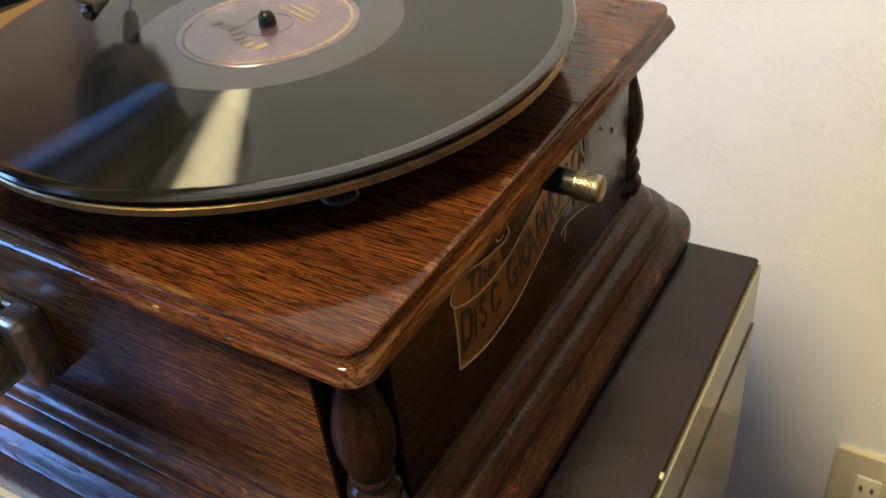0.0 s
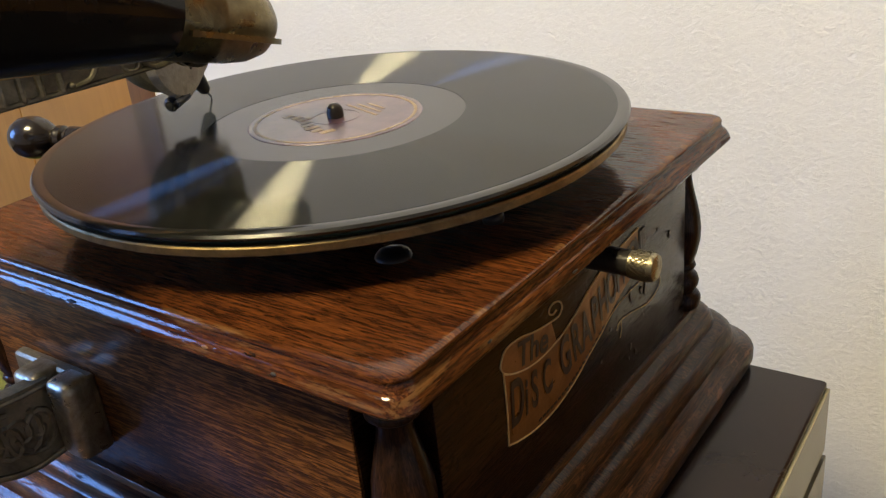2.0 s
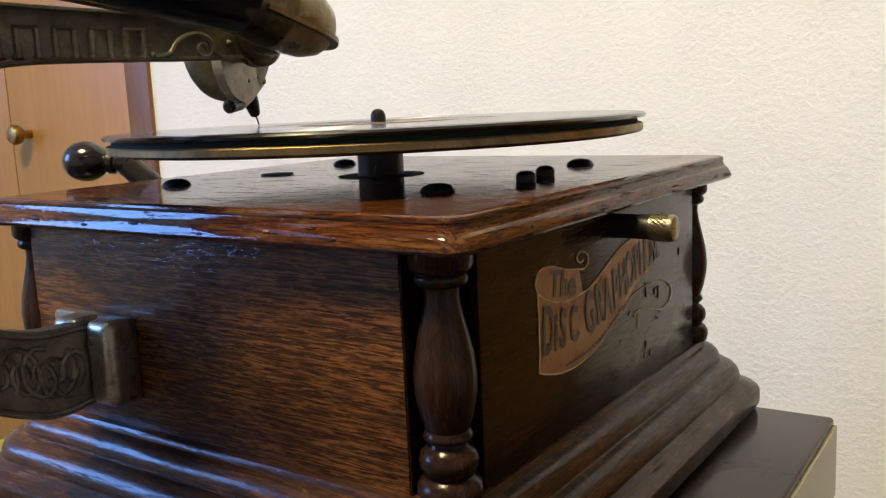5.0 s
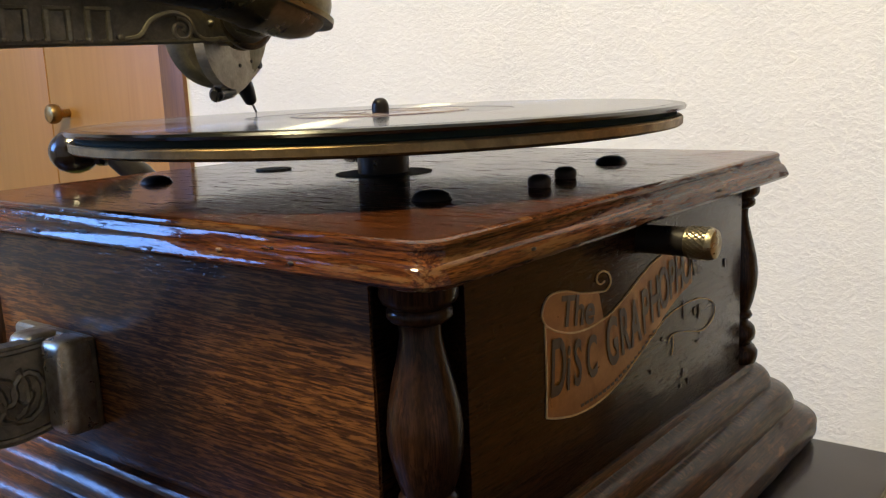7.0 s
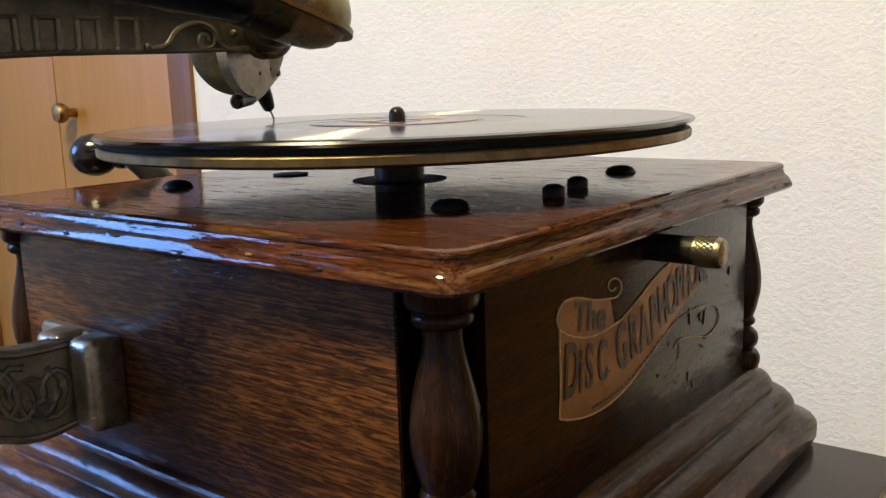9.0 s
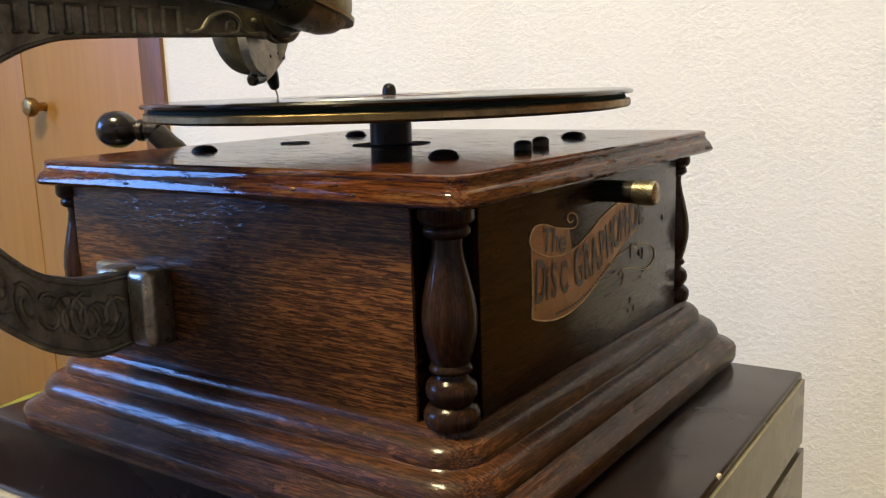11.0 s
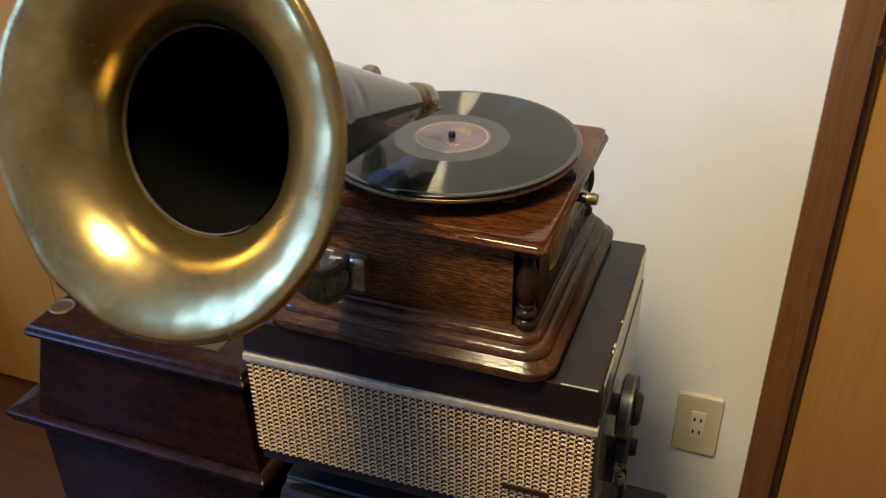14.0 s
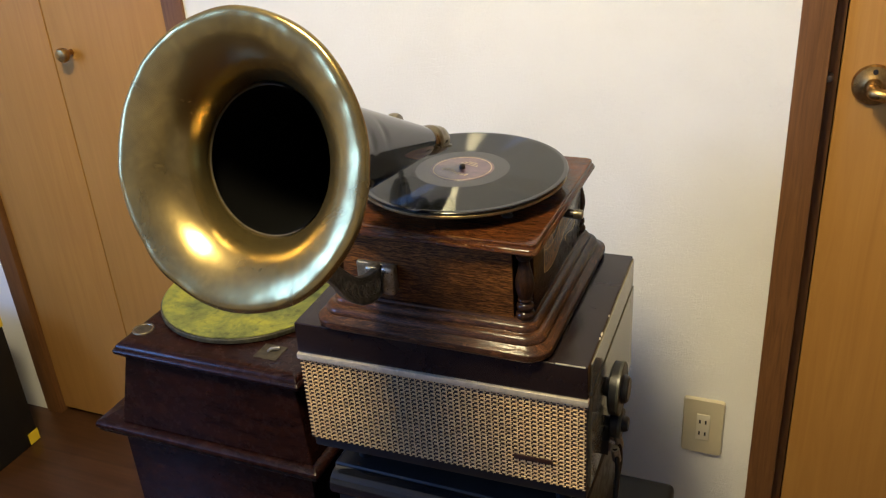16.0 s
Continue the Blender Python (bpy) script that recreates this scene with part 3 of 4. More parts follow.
turntable = part("turntable", lathe([(0, 0.1540), (0.119, 0.1540), (0.1245, 0.1543), (0.1255, 0.1550), (0.1256, 0.1575), (0.1250, 0.1582), (0.120, 0.1582), (0, 0.1582)], 128), RIM_BRASS, player, "dull brass turntable platter")
# unseen disc, added dark so that the glossy lid mirrors black below the platter
part("underside", lathe([(0.0112, 0.1536), (0.1205, 0.1536), (0.1210, 0.1541), (0.0112, 0.1541)], 96, close=True), BLACK_IRON, turntable, "unseen dark disc added under the platter")
part("post", lathe([(0, TZ), (0.0112, TZ), (0.0112, 0.1545), (0, 0.1545)], 40), BLACK_IRON, turntable)
part("felt_mat", lathe([(0, 0.1582), (0.1228, 0.1582), (0.1232, 0.1590), (0.1225, 0.1604), (0, 0.1604)], 96), FELT_DARK, turntable, "dark green felt mat")
part("spindle", lathe([(0.0036, 0.160), (0.0037, 0.1650), (0.0036, 0.1664), (0.0031, 0.1678), (0.0022, 0.1688), (0.0011, 0.1693), (0, 0.1694)], 24), BLACK_IRON, turntable, "dark rounded spindle")
screw = mesh_of("screw", lathe([(0.0070, TZ), (0.0068, TZ + 0.0005), (0.0057, TZ + 0.0019), (0.0036, TZ + 0.0029), (0, TZ + 0.0033)], 28), BLACK_IRON, 60)
for x in (-0.077, 0.077):
    for y in (-0.062, 0.062):
        part("screw", screw, None, player, at=(x, y, 0))
pin = mesh_of("pin", lathe([(0.0040, TZ), (0.0043, TZ + 0.0014), (0.0040, TZ + 0.0032), (0.0024, TZ + 0.0043), (0, TZ + 0.0046)], 24), BLACK_IRON, 60)
for x, y in ((0.0935, -0.022), (0.0885, 0.004)):
    part("pin", pin, None, player, at=(x, y, 0))

# speed control on the side
lever = part("speed_control", tube([(0.1195, 0.004, 0.1165), (0.1375, 0.004, 0.1165)], 0.0052, 24), BLACK_IRON, player, "black rod of the speed control")
m = pose(0.1370, 0.004, 0.1165, 0, 90, 0)
bm = lathe([(0.0048, 0), (0.0056, 0.0006), (0.0056, 0.0090), (0.0050, 0.0104), (0.0040, 0.0108), (0, 0.0108)], 48, m)
k = part("knurled_knob", bm, BRIGHT_BRASS, lever, "bright knurled brass end")
bm = bmesh.new()
for i in range(22):
    for hand in (-1, 1):
        pts = []
        for j in range(6):
            a = 2 * math.pi * i / 22 + hand * j * 0.16
            pts.append(m @ Vector((0.00565 * math.cos(a), 0.00565 * math.sin(a), 0.0016 + j * 0.00135)))
        tube(pts, 0.00028, 4, bm)
part("knurling", bm, BRIGHT_BRASS, k)

# chips and rubbed spots along the lid's front and side edge
for i, (x, y, z, ln, dark) in enumerate(((-0.088, -0.1301, 0.1298, 0.0032, 1), (-0.052, -0.1305, 0.1284, 0.0020, 1), (-0.021, -0.1299, 0.1302, 0.0024, 1), (0.018, -0.1305, 0.1278, 0.0018, 1), (0.052, -0.1300, 0.1301, 0.0014, 0), (0.083, -0.1304, 0.1290, 0.0012, 1), (0.1319, -0.086, 0.1292, 0.0012, 1), (0.1321, -0.031, 0.1280, 0.0020, 1), (0.1318, 0.046, 0.1294, 0.0028, 1))):
    bm = bmesh.new()
    bmesh.ops.create_icosphere(bm, subdivisions=2, radius=1.0)
    for v in bm.verts:
        k = 1 + 0.45 * noise.noise(v.co * 2.3 + Vector((i * 3.1, 0, 0)))
        v.co = Vector((v.co.x * ln * k, v.co.y * 0.00035, v.co.z * 0.0006 * k))
    bmesh.ops.transform(bm, matrix=pose(x, y, z, -20 if y < -0.12 else 0, 0, 0 if y < -0.12 else 90), verts=bm.verts)
    part("varnish_chip", bm, DARK_RECESS if dark else CHIP_WOOD, player)

# crank with ball handle
crank = part("crank_arm", tube(smooth_path([(-0.118, -0.004, 0.104), (-0.136, -0.006, 0.106), (-0.144, -0.012, 0.118), (-0.152, -0.022, 0.134), (-0.160, -0.028, 0.1445)], 5), [0.0062] * 8 + [0.0075] * 8 + [0.0068] * 5, 18), BLACK_IRON, player, "black iron crank arm")
hm = Matrix.Translation((-0.160, -0.028, 0.1455)) @ Vector((-0.025, -0.011, 0.0015)).to_track_quat("Z", "Y").to_matrix().to_4x4()
part("crank_handle", lathe([(0.0, -0.004), (0.0062, -0.003), (0.0064, 0.003), (0.0050, 0.0045), (0.0050, 0.006), (0.0066, 0.007), (0.0068, 0.010), (0.0056, 0.0115), (0.0052, 0.0125), (0.0072, 0.0145), (0.0096, 0.0180), (0.0112, 0.0225), (0.0114, 0.0265), (0.0104, 0.0315), (0.0078, 0.0355), (0.0042, 0.0375), (0, 0.0380)], 36, hm), DARK_BALL, crank, "glossy dark ball handle")

# legend on the side panel: a curling ribbon with gold edge
SX, DY = B + 0.0002, 0.0


def ribbon(lower, upper, material, name, x, parent, label=""):
    bm = bmesh.new()
    lo, hi = smooth_path([(x, y + DY, z) for y, z in lower], 8), smooth_path([(x, y + DY, z) for y, z in upper], 8)
    rows = [(bm.verts.new(a), bm.verts.new(b)) for a, b in zip(lo, hi)]
    for (a, b), (c, d) in zip(rows, rows[1:]):
        bm.faces.new((a, c, d, b))
    return part(name, bm, material, parent, label)


LOW = [(-0.0625, 0.0702), (-0.0559, 0.0679), (-0.0439, 0.0653), (-0.0290, 0.0649), (-0.0129, 0.0679), (0.0, 0.0730), (0.0136, 0.0781), (0.0240, 0.0835), (0.0360, 0.0880), (0.0490, 0.0910)]
HIGH = [(-0.0623, 0.1000), (-0.0553, 0.0965), (-0.0451, 0.0935), (-0.0344, 0.0926), (-0.0210, 0.0939), (-0.0088, 0.0978), (0.0041, 0.1030), (0.0155, 0.1064), (0.0275, 0.1080), (0.0490, 0.1100)]
decal = ribbon(LOW, HIGH, DECAL_FILL, "decal", SX, player, "gold-edged ribbon decal with dark lettering")
CURL = ([(-0.0638, 0.1035), (-0.0616, 0.1000), (-0.0553, 0.0965), (-0.0451, 0.0935), (-0.0344, 0.0926), (-0.0250, 0.0935)], [(-0.0636, 0.1045), (-0.0620, 0.1072), (-0.0582, 0.1089), (-0.0500, 0.1083), (-0.0397, 0.1054), (-0.0280, 0.1034)])
ribbon(*CURL, DECAL_FILL, "decal_scroll", SX + 0.0001, decal)
TAIL = [(0.0136, 0.0781), (0.0232, 0.0818), (0.0357, 0.0834), (0.0518, 0.0834), (0.0633, 0.0812), (0.0711, 0.0775), (0.0726, 0.0730), (0.0679, 0.0697), (0.0581, 0.0686), (0.0440, 0.0719), (0.0334, 0.0738), (0.0283, 0.0733), (0.0264, 0.0711)]
FOLD = [(0.0296, 0.0657), (0.0310, 0.0694), (0.0309, 0.0735)]
VOLUTE = [(-0.0280, 0.1034), (-0.0229, 0.1030), (-0.0198, 0.1051), (-0.0209, 0.1082), (-0.0248, 0.1100), (-0.0286, 0.1096), (-0.0294, 0.1075), (-0.0268, 0.1058), (-0.0241, 0.1064)]


def outline(points, r=0.0004):
    return tube(smooth_path([(SX + 0.0001, y + DY, z) for y, z in points], 6), r, 5)


for line in (LOW[:7], HIGH, CURL[0], CURL[1], TAIL, FOLD, VOLUTE, [LOW[0], (-0.0618, 0.0839), HIGH[0]], [CURL[0][0], CURL[1][0]]):
    part("gold_line", outline(line, 0.00022 if min(line)[0] > 0.01 else 0.00036), DECAL_LINE, decal)


def lettering(text, size, centre, tilt, parent, sx=1.0, sh=0.0):
    cu = bpy.data.curves.new("lettering", "FONT")
    cu.offset = size * 0.022
    cu.body, cu.size, cu.align_x, cu.align_y, cu.shear, cu.extrude = text, size, "CENTER", "CENTER", sh, 0.00004
    ob = bpy.data.objects.new("lettering", cu)
    me = bpy.data.meshes.new_from_object(ob)
    bpy.data.objects.remove(ob)
    me.materials.clear()
    me.materials.append(DECAL_INK)
    m = Matrix.Translation((SX + 0.0003, centre[0] + DY, centre[1])) @ Matrix(((0, 0, 1, 0), (1, 0, 0, 0), (0, 1, 0, 0), (0, 0, 0, 1))) @ pose(0, 0, 0, 0, 0, tilt) @ Matrix.Diagonal((sx, 1, 1, 1))
    me.transform(m)
    return part("lettering", me, None, parent)


lettering("The", 0.0140, (-0.0420, 0.0998), -10, decal, 1.0)
for ch, y, z, size, tilt in (("D", -0.0552, 0.0838, 0.0190, -3), ("i", -0.0488, 0.0822, 0.0158, -3), ("S", -0.0430, 0.0820, 0.0158, 0), ("C", -0.0335, 0.0815, 0.0148, 4),
                             ("G", -0.0190, 0.0829, 0.0178, 8), ("R", -0.0100, 0.0847, 0.0174, 9), ("A", -0.0016, 0.0857, 0.0174, 9), ("P", 0.0066, 0.0880, 0.0172, 9), ("H", 0.0144, 0.0908, 0.0170, 9),
                             ("O", 0.0222, 0.0935, 0.0164, 9), ("P", 0.0294, 0.0955, 0.0160, 8), ("H", 0.0362, 0.0970, 0.0156, 6), ("O", 0.0428, 0.0984, 0.0150, 5), ("N", 0.0490, 0.0994, 0.0146, 5), ("E", 0.0548, 0.1002, 0.0142, 5)):
    lettering(ch, size * 1.36, (y, z), tilt, decal, 0.50, 0.05)
bm = bmesh.new()
for i in range(19):
    y = -0.0410 + i * 0.0030
    z = 0.0668 + 4.2 * max(0.0, y + 0.036) ** 2 + 0.06 * max(0.0, y + 0.02)
    box(bm, SX, SX + 0.0002, y, y + 0.0021, z, z + 0.0010)
part("fine_print", bm, DECAL_INK, decal)

for y, z, w, h, a in ((0.0407, 0.0815, 0.0016, 0.0100, 6), (0.0520, 0.0785, 0.0030, 0.0045, 20), (0.0560, 0.0775, 0.0016, 0.0085, -6), (0.0575, 0.0682, 0.0020, 0.0022, 12), (0.0542, 0.0652, 0.0014, 0.0016, 0), (0.0403, 0.0556, 0.0018, 0.0046, -15), (0.0383, 0.0506, 0.0016, 0.0022, 5), (0.0453, 0.0505, 0.0012, 0.0036, 0), (0.0838, 0.0927, 0.0016, 0.0050, 5), (0.0209, 0.0744, 0.0018, 0.0020, 25), (0.0115, 0.0638, 0.0016, 0.0018, 40), (0.0700, 0.1010, 0.0014, 0.0020, 5)):
    bm = boxed(-0.0001, 0.0003, -w * 0.35, w * 0.35, -h * 0.35, h * 0.35)
    bmesh.ops.transform(bm, matrix=pose(B + 0.0001, y, z, a, 0, 0), verts=bm.verts)
    part("scuff_mark", bm, DECAL_INK, player)

# bracket on the front, swinging arm and bar that carry the horn
lug = part("front_bracket", boxed(-0.090, -0.039, -0.1255, -0.1190, 0.0525, 0.0885, bevel=0.003, segs=3), PEWTER, player, "cast grey metal bracket on the front panel")
part("knuckle", boxed(-0.0545, -0.0385, -0.1345, -0.1200, 0.0525, 0.0890, bevel=0.0050, segs=4), PEWTER_BRIGHT, lug)
part("knuckle", boxed(-0.0745, -0.0572, -0.1365, -0.1200, 0.0535, 0.0890, bevel=0.005, segs=4), PEWTER_BRIGHT, lug)
A0, A1 = Vector((-0.060, -0.134, 0)), Vector((-0.0865, -0.294, 0))
AU = (A1 - A0).normalized()
AN = Vector((-AU.y, AU.x, 0))
upper = [(-0.004, 0.0878), (0.010, 0.0872), (0.022, 0.0885), (0.039, 0.0955), (0.059, 0.1150), (0.080, 0.1365), (0.106, 0.1515), (0.130, 0.1575), (0.152, 0.1590)]
lower = [(-0.004, 0.0525), (0.010, 0.0500), (0.022, 0.0520), (0.041, 0.0610), (0.062, 0.0810), (0.079, 0.1060), (0.103, 0.1280), (0.126, 0.1385), (0.150, 0.1385)]
up3 = smooth_path([A0 + AU * s + Vector((0, 0, z)) for s, z in upper], 6)
lo3 = smooth_path([A0 + AU * s + Vector((0, 0, z)) for s, z in lower], 6)
arm = part("swing_arm", band(list(zip(lo3, up3)), AN, 0.0075), PEWTER, lug, "S-shaped cast arm with scroll relief", angle=50)
bm = bmesh.new()
for k in (0.06, 0.94):
    tube([a.lerp(b, k) + AN * 0.0038 for a, b in zip(lo3, up3)], 0.0012, 6, bm)
    tube([a.lerp(b, k) - AN * 0.0038 for a, b in zip(lo3, up3)], 0.0012, 6, bm)
part("border", bm, PEWTER, arm)
for i in range(9):
    q = 4 + i * 3
    if q + 2 >= len(lo3):
        break
    c0 = lo3[q].lerp(up3[q], 0.5)
    along, upw = (lo3[q + 1] - lo3[q]).normalized(), (up3[q] - lo3[q]).normalized()
    size = (up3[q] - lo3[q]).length * 0.33
    for side in (1, -1):
        pts = []
        for j in range(18):
            a = j * 0.55 + i * 2.2
            r = size * (1 - j / 22)
            pts.append(c0 + along * r * math.cos(a) * 0.75 + upw * r * math.sin(a) * (1 if i % 2 else -1) + AN * side * 0.0036)
        part("scroll", tube(pts, 0.0014, 6), PEWTER, arm)
sock_c = A0 + AU * 0.160
part("swivel_socket", lathe([(0, 0.1370), (0.0085, 0.1370), (0.0105, 0.1400), (0.0112, 0.1480), (0.0112, 0.1600), (0.0100, 0.1660), (0.0085, 0.1690), (0, 0.1690)], 28, pose(sock_c.x, sock_c.y, 0)), PEWTER, arm, "swivel socket at the end of the arm")

C0, C1 = Vector((-0.0480, -0.0360, 0)), Vector((sock_c.x, sock_c.y, 0))
CU = (C1 - C0).normalized()
CN = Vector((-CU.y, CU.x, 0))
if CN.x < 0:
    CN = -CN
L = (C1 - C0).length
spec = [(0.004, 0.1955, 0.2125), (0.03, 0.1945, 0.2145), (0.10, 0.1930, 0.2160), (0.125, 0.1890, 0.2170), (0.146, 0.1795, 0.2175), (0.160, 0.1745, 0.2180), (0.172, 0.1712, 0.2180), (0.181, 0.1695, 0.2182), (0.187, 0.1630, 0.2185), (0.1925, 0.1603, 0.2187), (0.198, 0.1660, 0.2190), (0.208, 0.1745, 0.2190), (0.218, 0.1805, 0.2195), (0.230, 0.1795, 0.2200), (L - 0.012, 0.1740, 0.2200), (L + 0.008, 0.1700, 0.2160)]
lo3 = smooth_path([C0 + CU * s + Vector((0, 0, a)) for s, a, b in spec], 5)
up3 = smooth_path([C0 + CU * s + Vector((0, 0, b)) for s, a, b in spec], 5)
bar = part("support_bar", band(list(zip(lo3, up3)), CN, 0.0065), PEWTER, player, "long cast support bar with raised ornament under the horn", angle=50)
part("pivot", lathe([(0, 0.165), (0.0062, 0.165), (0.0062, 0.215), (0.0085, 0.217), (0.0085, 0.222), (0, 0.224)], 20, pose(C1.x, C1.y, 0)), BLACK_IRON, bar)
part("horn_saddle", tube(smooth_path([C1 + Vector((-0.010, 0.012, 0.212)), C1 + Vector((0.004, 0.006, 0.222)), C1 + Vector((0.008, 0.0, 0.231)), C1 + Vector((0.010, -0.002, 0.241))], 5), 0.0050, 12), BLACK_IRON, bar)
bm = bmesh.new()
for k in (0.05, 0.95):
    tube([a.lerp(b, k) + CN * 0.0034 for a, b in zip(lo3, up3)], 0.0011, 6, bm)
part("border", bm, PEWTER, bar)


def on_bar(s, h):
    return C0 + CU * s + CN * 0.0033 + Vector((0, 0, 0.2045 + h))


# raised ornament: a scroll, then eight upright relief blocks
bm = bmesh.new()
WAVE = ((0.0530, -0.0082), (0.0506, -0.0086), (0.0438, -0.0071), (0.0386, -0.0011), (0.0301, 0.0018), (0.0231, -0.0005), (0.0200, -0.0065), (0.0152, -0.0090), (0.0090, -0.0080))
tube(smooth_path([on_bar(s, h) for s, h in WAVE], 5), 0.0013, 8, bm)
curl = []
for k in range(30):
    a, r = 1.9 - k * 0.30, 0.0050 * (1 - k / 38)
    curl.append(on_bar(0.0266 - r * 1.05 * math.cos(a), -0.0048 + r * math.sin(a)))
tube(curl, 0.0011, 8, bm)
for s, h in ((0.0520, -0.0078), (0.0130, -0.0020)):
    bmesh.ops.create_icosphere(bm, subdivisions=2, radius=0.0017, matrix=Matrix.Translation(on_bar(s, h)))
part("scroll_relief", bm, PEWTER, bar)
for i in range(8):
    s = 0.0545 + i * 0.0152
    bm = bmesh.new()
    # plain raised block: two stout uprights on feet, with a cap across
    for a, b in (((s + 0.0014, -0.0086), (s + 0.0014, 0.0022)), ((s + 0.0094, -0.0086), (s + 0.0094, 0.0022))):
        tube([on_bar(*a), on_bar(*b)], 0.0015, 8, bm)
    for x in (s + 0.0012, s + 0.0096):
        tube([on_bar(x - 0.0022, -0.0090), on_bar(x + 0.0022, -0.0090)], 0.0010, 6, bm)
        bmesh.ops.create_icosphere(bm, subdivisions=2, radius=0.0016, matrix=Matrix.Translation(on_bar(x, -0.0086)))
    tube([on_bar(s + 0.0004, 0.0028), on_bar(s + 0.0104, 0.0028)], 0.0010, 6, bm)
    part("relief_block", bm, PEWTER, bar)

# horn: brass bell, black cone, brass elbow, sound box with needle
HC, HN = Vector((-0.0362, -0.3916, 0.3198)), Vector((-0.0527, -0.9454, 0.3217)).normalized()
HM = Matrix.Translation(HC) @ HN.to_track_quat("Z", "Y").to_matrix().to_4x4()
inner = [(0.0640, -0.0520), (0.0652, -0.0465), (0.0675, -0.0395), (0.0710, -0.0320), (0.0755, -0.0250), (0.0810, -0.0188), (0.0875, -0.0132), (0.0945, -0.0086), (0.1015, -0.0050), (0.1080, -0.0024), (0.1135, -0.0009), (0.1168, -0.0004)]
rim = [(0.1192, -0.0008), (0.1209, -0.0019), (0.1219, -0.0037), (0.1220, -0.0054), (0.1213, -0.0066), (0.1202, -0.0066), (0.1190, -0.0052)]
outer = [(r + 0.0012, z - 0.0028) for r, z in reversed(inner[:-1])]
bm = lathe(inner + rim + outer, 160, close=True)
for v in bm.verts:
    r = Vector((v.co.x, v.co.y, 0))
    a = math.atan2(v.co.y, v.co.x)
    w = max(0.0, (r.length - 0.065) / 0.056)
    d = 0.0017 * noise.noise(Vector((3 * math.cos(a), 3 * math.sin(a), r.length * 30))) + 0.0004 * noise.noise(Vector((9 * math.cos(a), 9 * math.sin(a), r.length * 80)))
    v.co.z += d * w * 1.1
    v.co += r.normalized() * 0.0018 * w * noise.noise(Vector((2.2 * math.cos(a), 2.2 * math.sin(a), 4.0)))
bmesh.ops.transform(bm, matrix=HM, verts=bm.verts)
HT, HD = Vector((-0.0365, -0.3421, 0.3030)), Vector((0.0585, 0.9565, -0.2857)).normalized()
HM2 = Matrix.Translation(HT) @ HD.to_track_quat("Z", "Y").to_matrix().to_4x4()


def cone_r(q):
    return 0.0660 - 0.1707 * q


CN_IN, CN_OUT = -0.006, 0.292
cone = lathe([(cone_r(CN_IN + (CN_OUT - CN_IN) * i / 70), CN_IN + (CN_OUT - CN_IN) * i / 70) for i in range(71)], 128, HM2)
for q, turn_, deep, size in ((0.092, 4, 0.0008, 0.012), (0.130, -8, 0.0007, 0.011), (0.050, 30, 0.0005, 0.014)):
    axis_p = HT + HD * q
    out = Vector((0.33, -0.10, 0.16))
    out = (out - HD * out.dot(HD)).normalized()
    out.rotate(Matrix.Rotation(radians(turn_), 3, HD))
    dent = axis_p + out * cone_r(q)
    for v in cone.verts:
        d = v.co - dent
        u = d.dot(HD)
        w = (d - HD * u).length
        v.co -= out * deep * math.exp(-(u / (size * 0.55)) ** 2 - (w / size) ** 2)
horn = part("horn_cone", cone, BLACK_LACQUER, player, "black lacquered horn cone with small dents")
# added inner skin: near-zero black puts the throat's shade into the colour
part("horn_inside", lathe([(cone_r(q) - 0.0016, q) for q in (-0.0055, 0.05, 0.12, 0.2, 0.27, 0.295)] + [(0, 0.2955)], 72, HM2), THROAT_SHADE, horn, "matt black inside of the horn, darkened further for the throat's shade")
part("bell", bm, BELL_BRASS, horn, "tarnished dented brass bell", angle=60)
part("bell_seam", lathe([(0.0636 + 0.0009 * math.cos(a), -0.0520 + 0.0009 * math.sin(a)) for a in (k * math.pi / 4 for k in range(8))], 96, HM, close=True), CUP_DARK, horn)
elbow = part("elbow", lathe([(0.0160, 0.2870), (0.0166, 0.2890), (0.0171, 0.2905), (0.0170, 0.3060), (0.0175, 0.3072), (0.0170, 0.3090), (0.0166, 0.3190), (0.0155, 0.3280), (0.0128, 0.3350), (0.0085, 0.3398), (0.0035, 0.3418), (0, 0.3420)], 48, HM2), ELBOW_BRASS, player, "tarnished brass elbow behind the horn", angle=50)
ring = [(0.0182, 0.2915)] + [(0.0182 * math.cos(math.pi * i / 24), 0.3230 + 0.0215 * math.sin(math.pi * i / 24)) for i in range(25)] + [(-0.0182, 0.2915)]
side_v = HD.cross(Vector((0, 0, 1))).normalized()
down = HD.cross(side_v).normalized()
if down.z > 0:
    down = -down
rings = [[HT + side_v * x + HD * z + down * (0.0060 + t) for x, z in ring] for t in (-0.0011, 0.0011)]
part("seam_flange", loft(rings), ELBOW_BRASS, elbow, angle=40)
m_tip = HT + HD * 0.318
part("side_tube", tube(smooth_path([m_tip + Vector((-0.001, 0.0, -0.003)), m_tip + Vector((-0.014, -0.004, -0.006)), Vector((-0.044, -0.0335, 0.2035)), Vector((-0.072, -0.030, 0.2050))], 5), [0.0115] * 5 + [0.0098] * 11, 24), ELBOW_BRASS, elbow)
part("collar", lathe([(0.0088, -0.0050), (0.0118, -0.0045), (0.0125, -0.0030), (0.0112, -0.0010), (0.0125, 0.0010), (0.0125, 0.0035), (0.0105, 0.0050), (0.0085, 0.0050)], 32, pose(-0.0440, -0.0335, 0.2040, 0, 90, -4), close=True), BRIGHT_IRON, elbow, "dark brass collar")
SB = Matrix.Translation((-0.0755, -0.0237, 0.2050)) @ pose(0, 0, 0, 0, 90, 22)
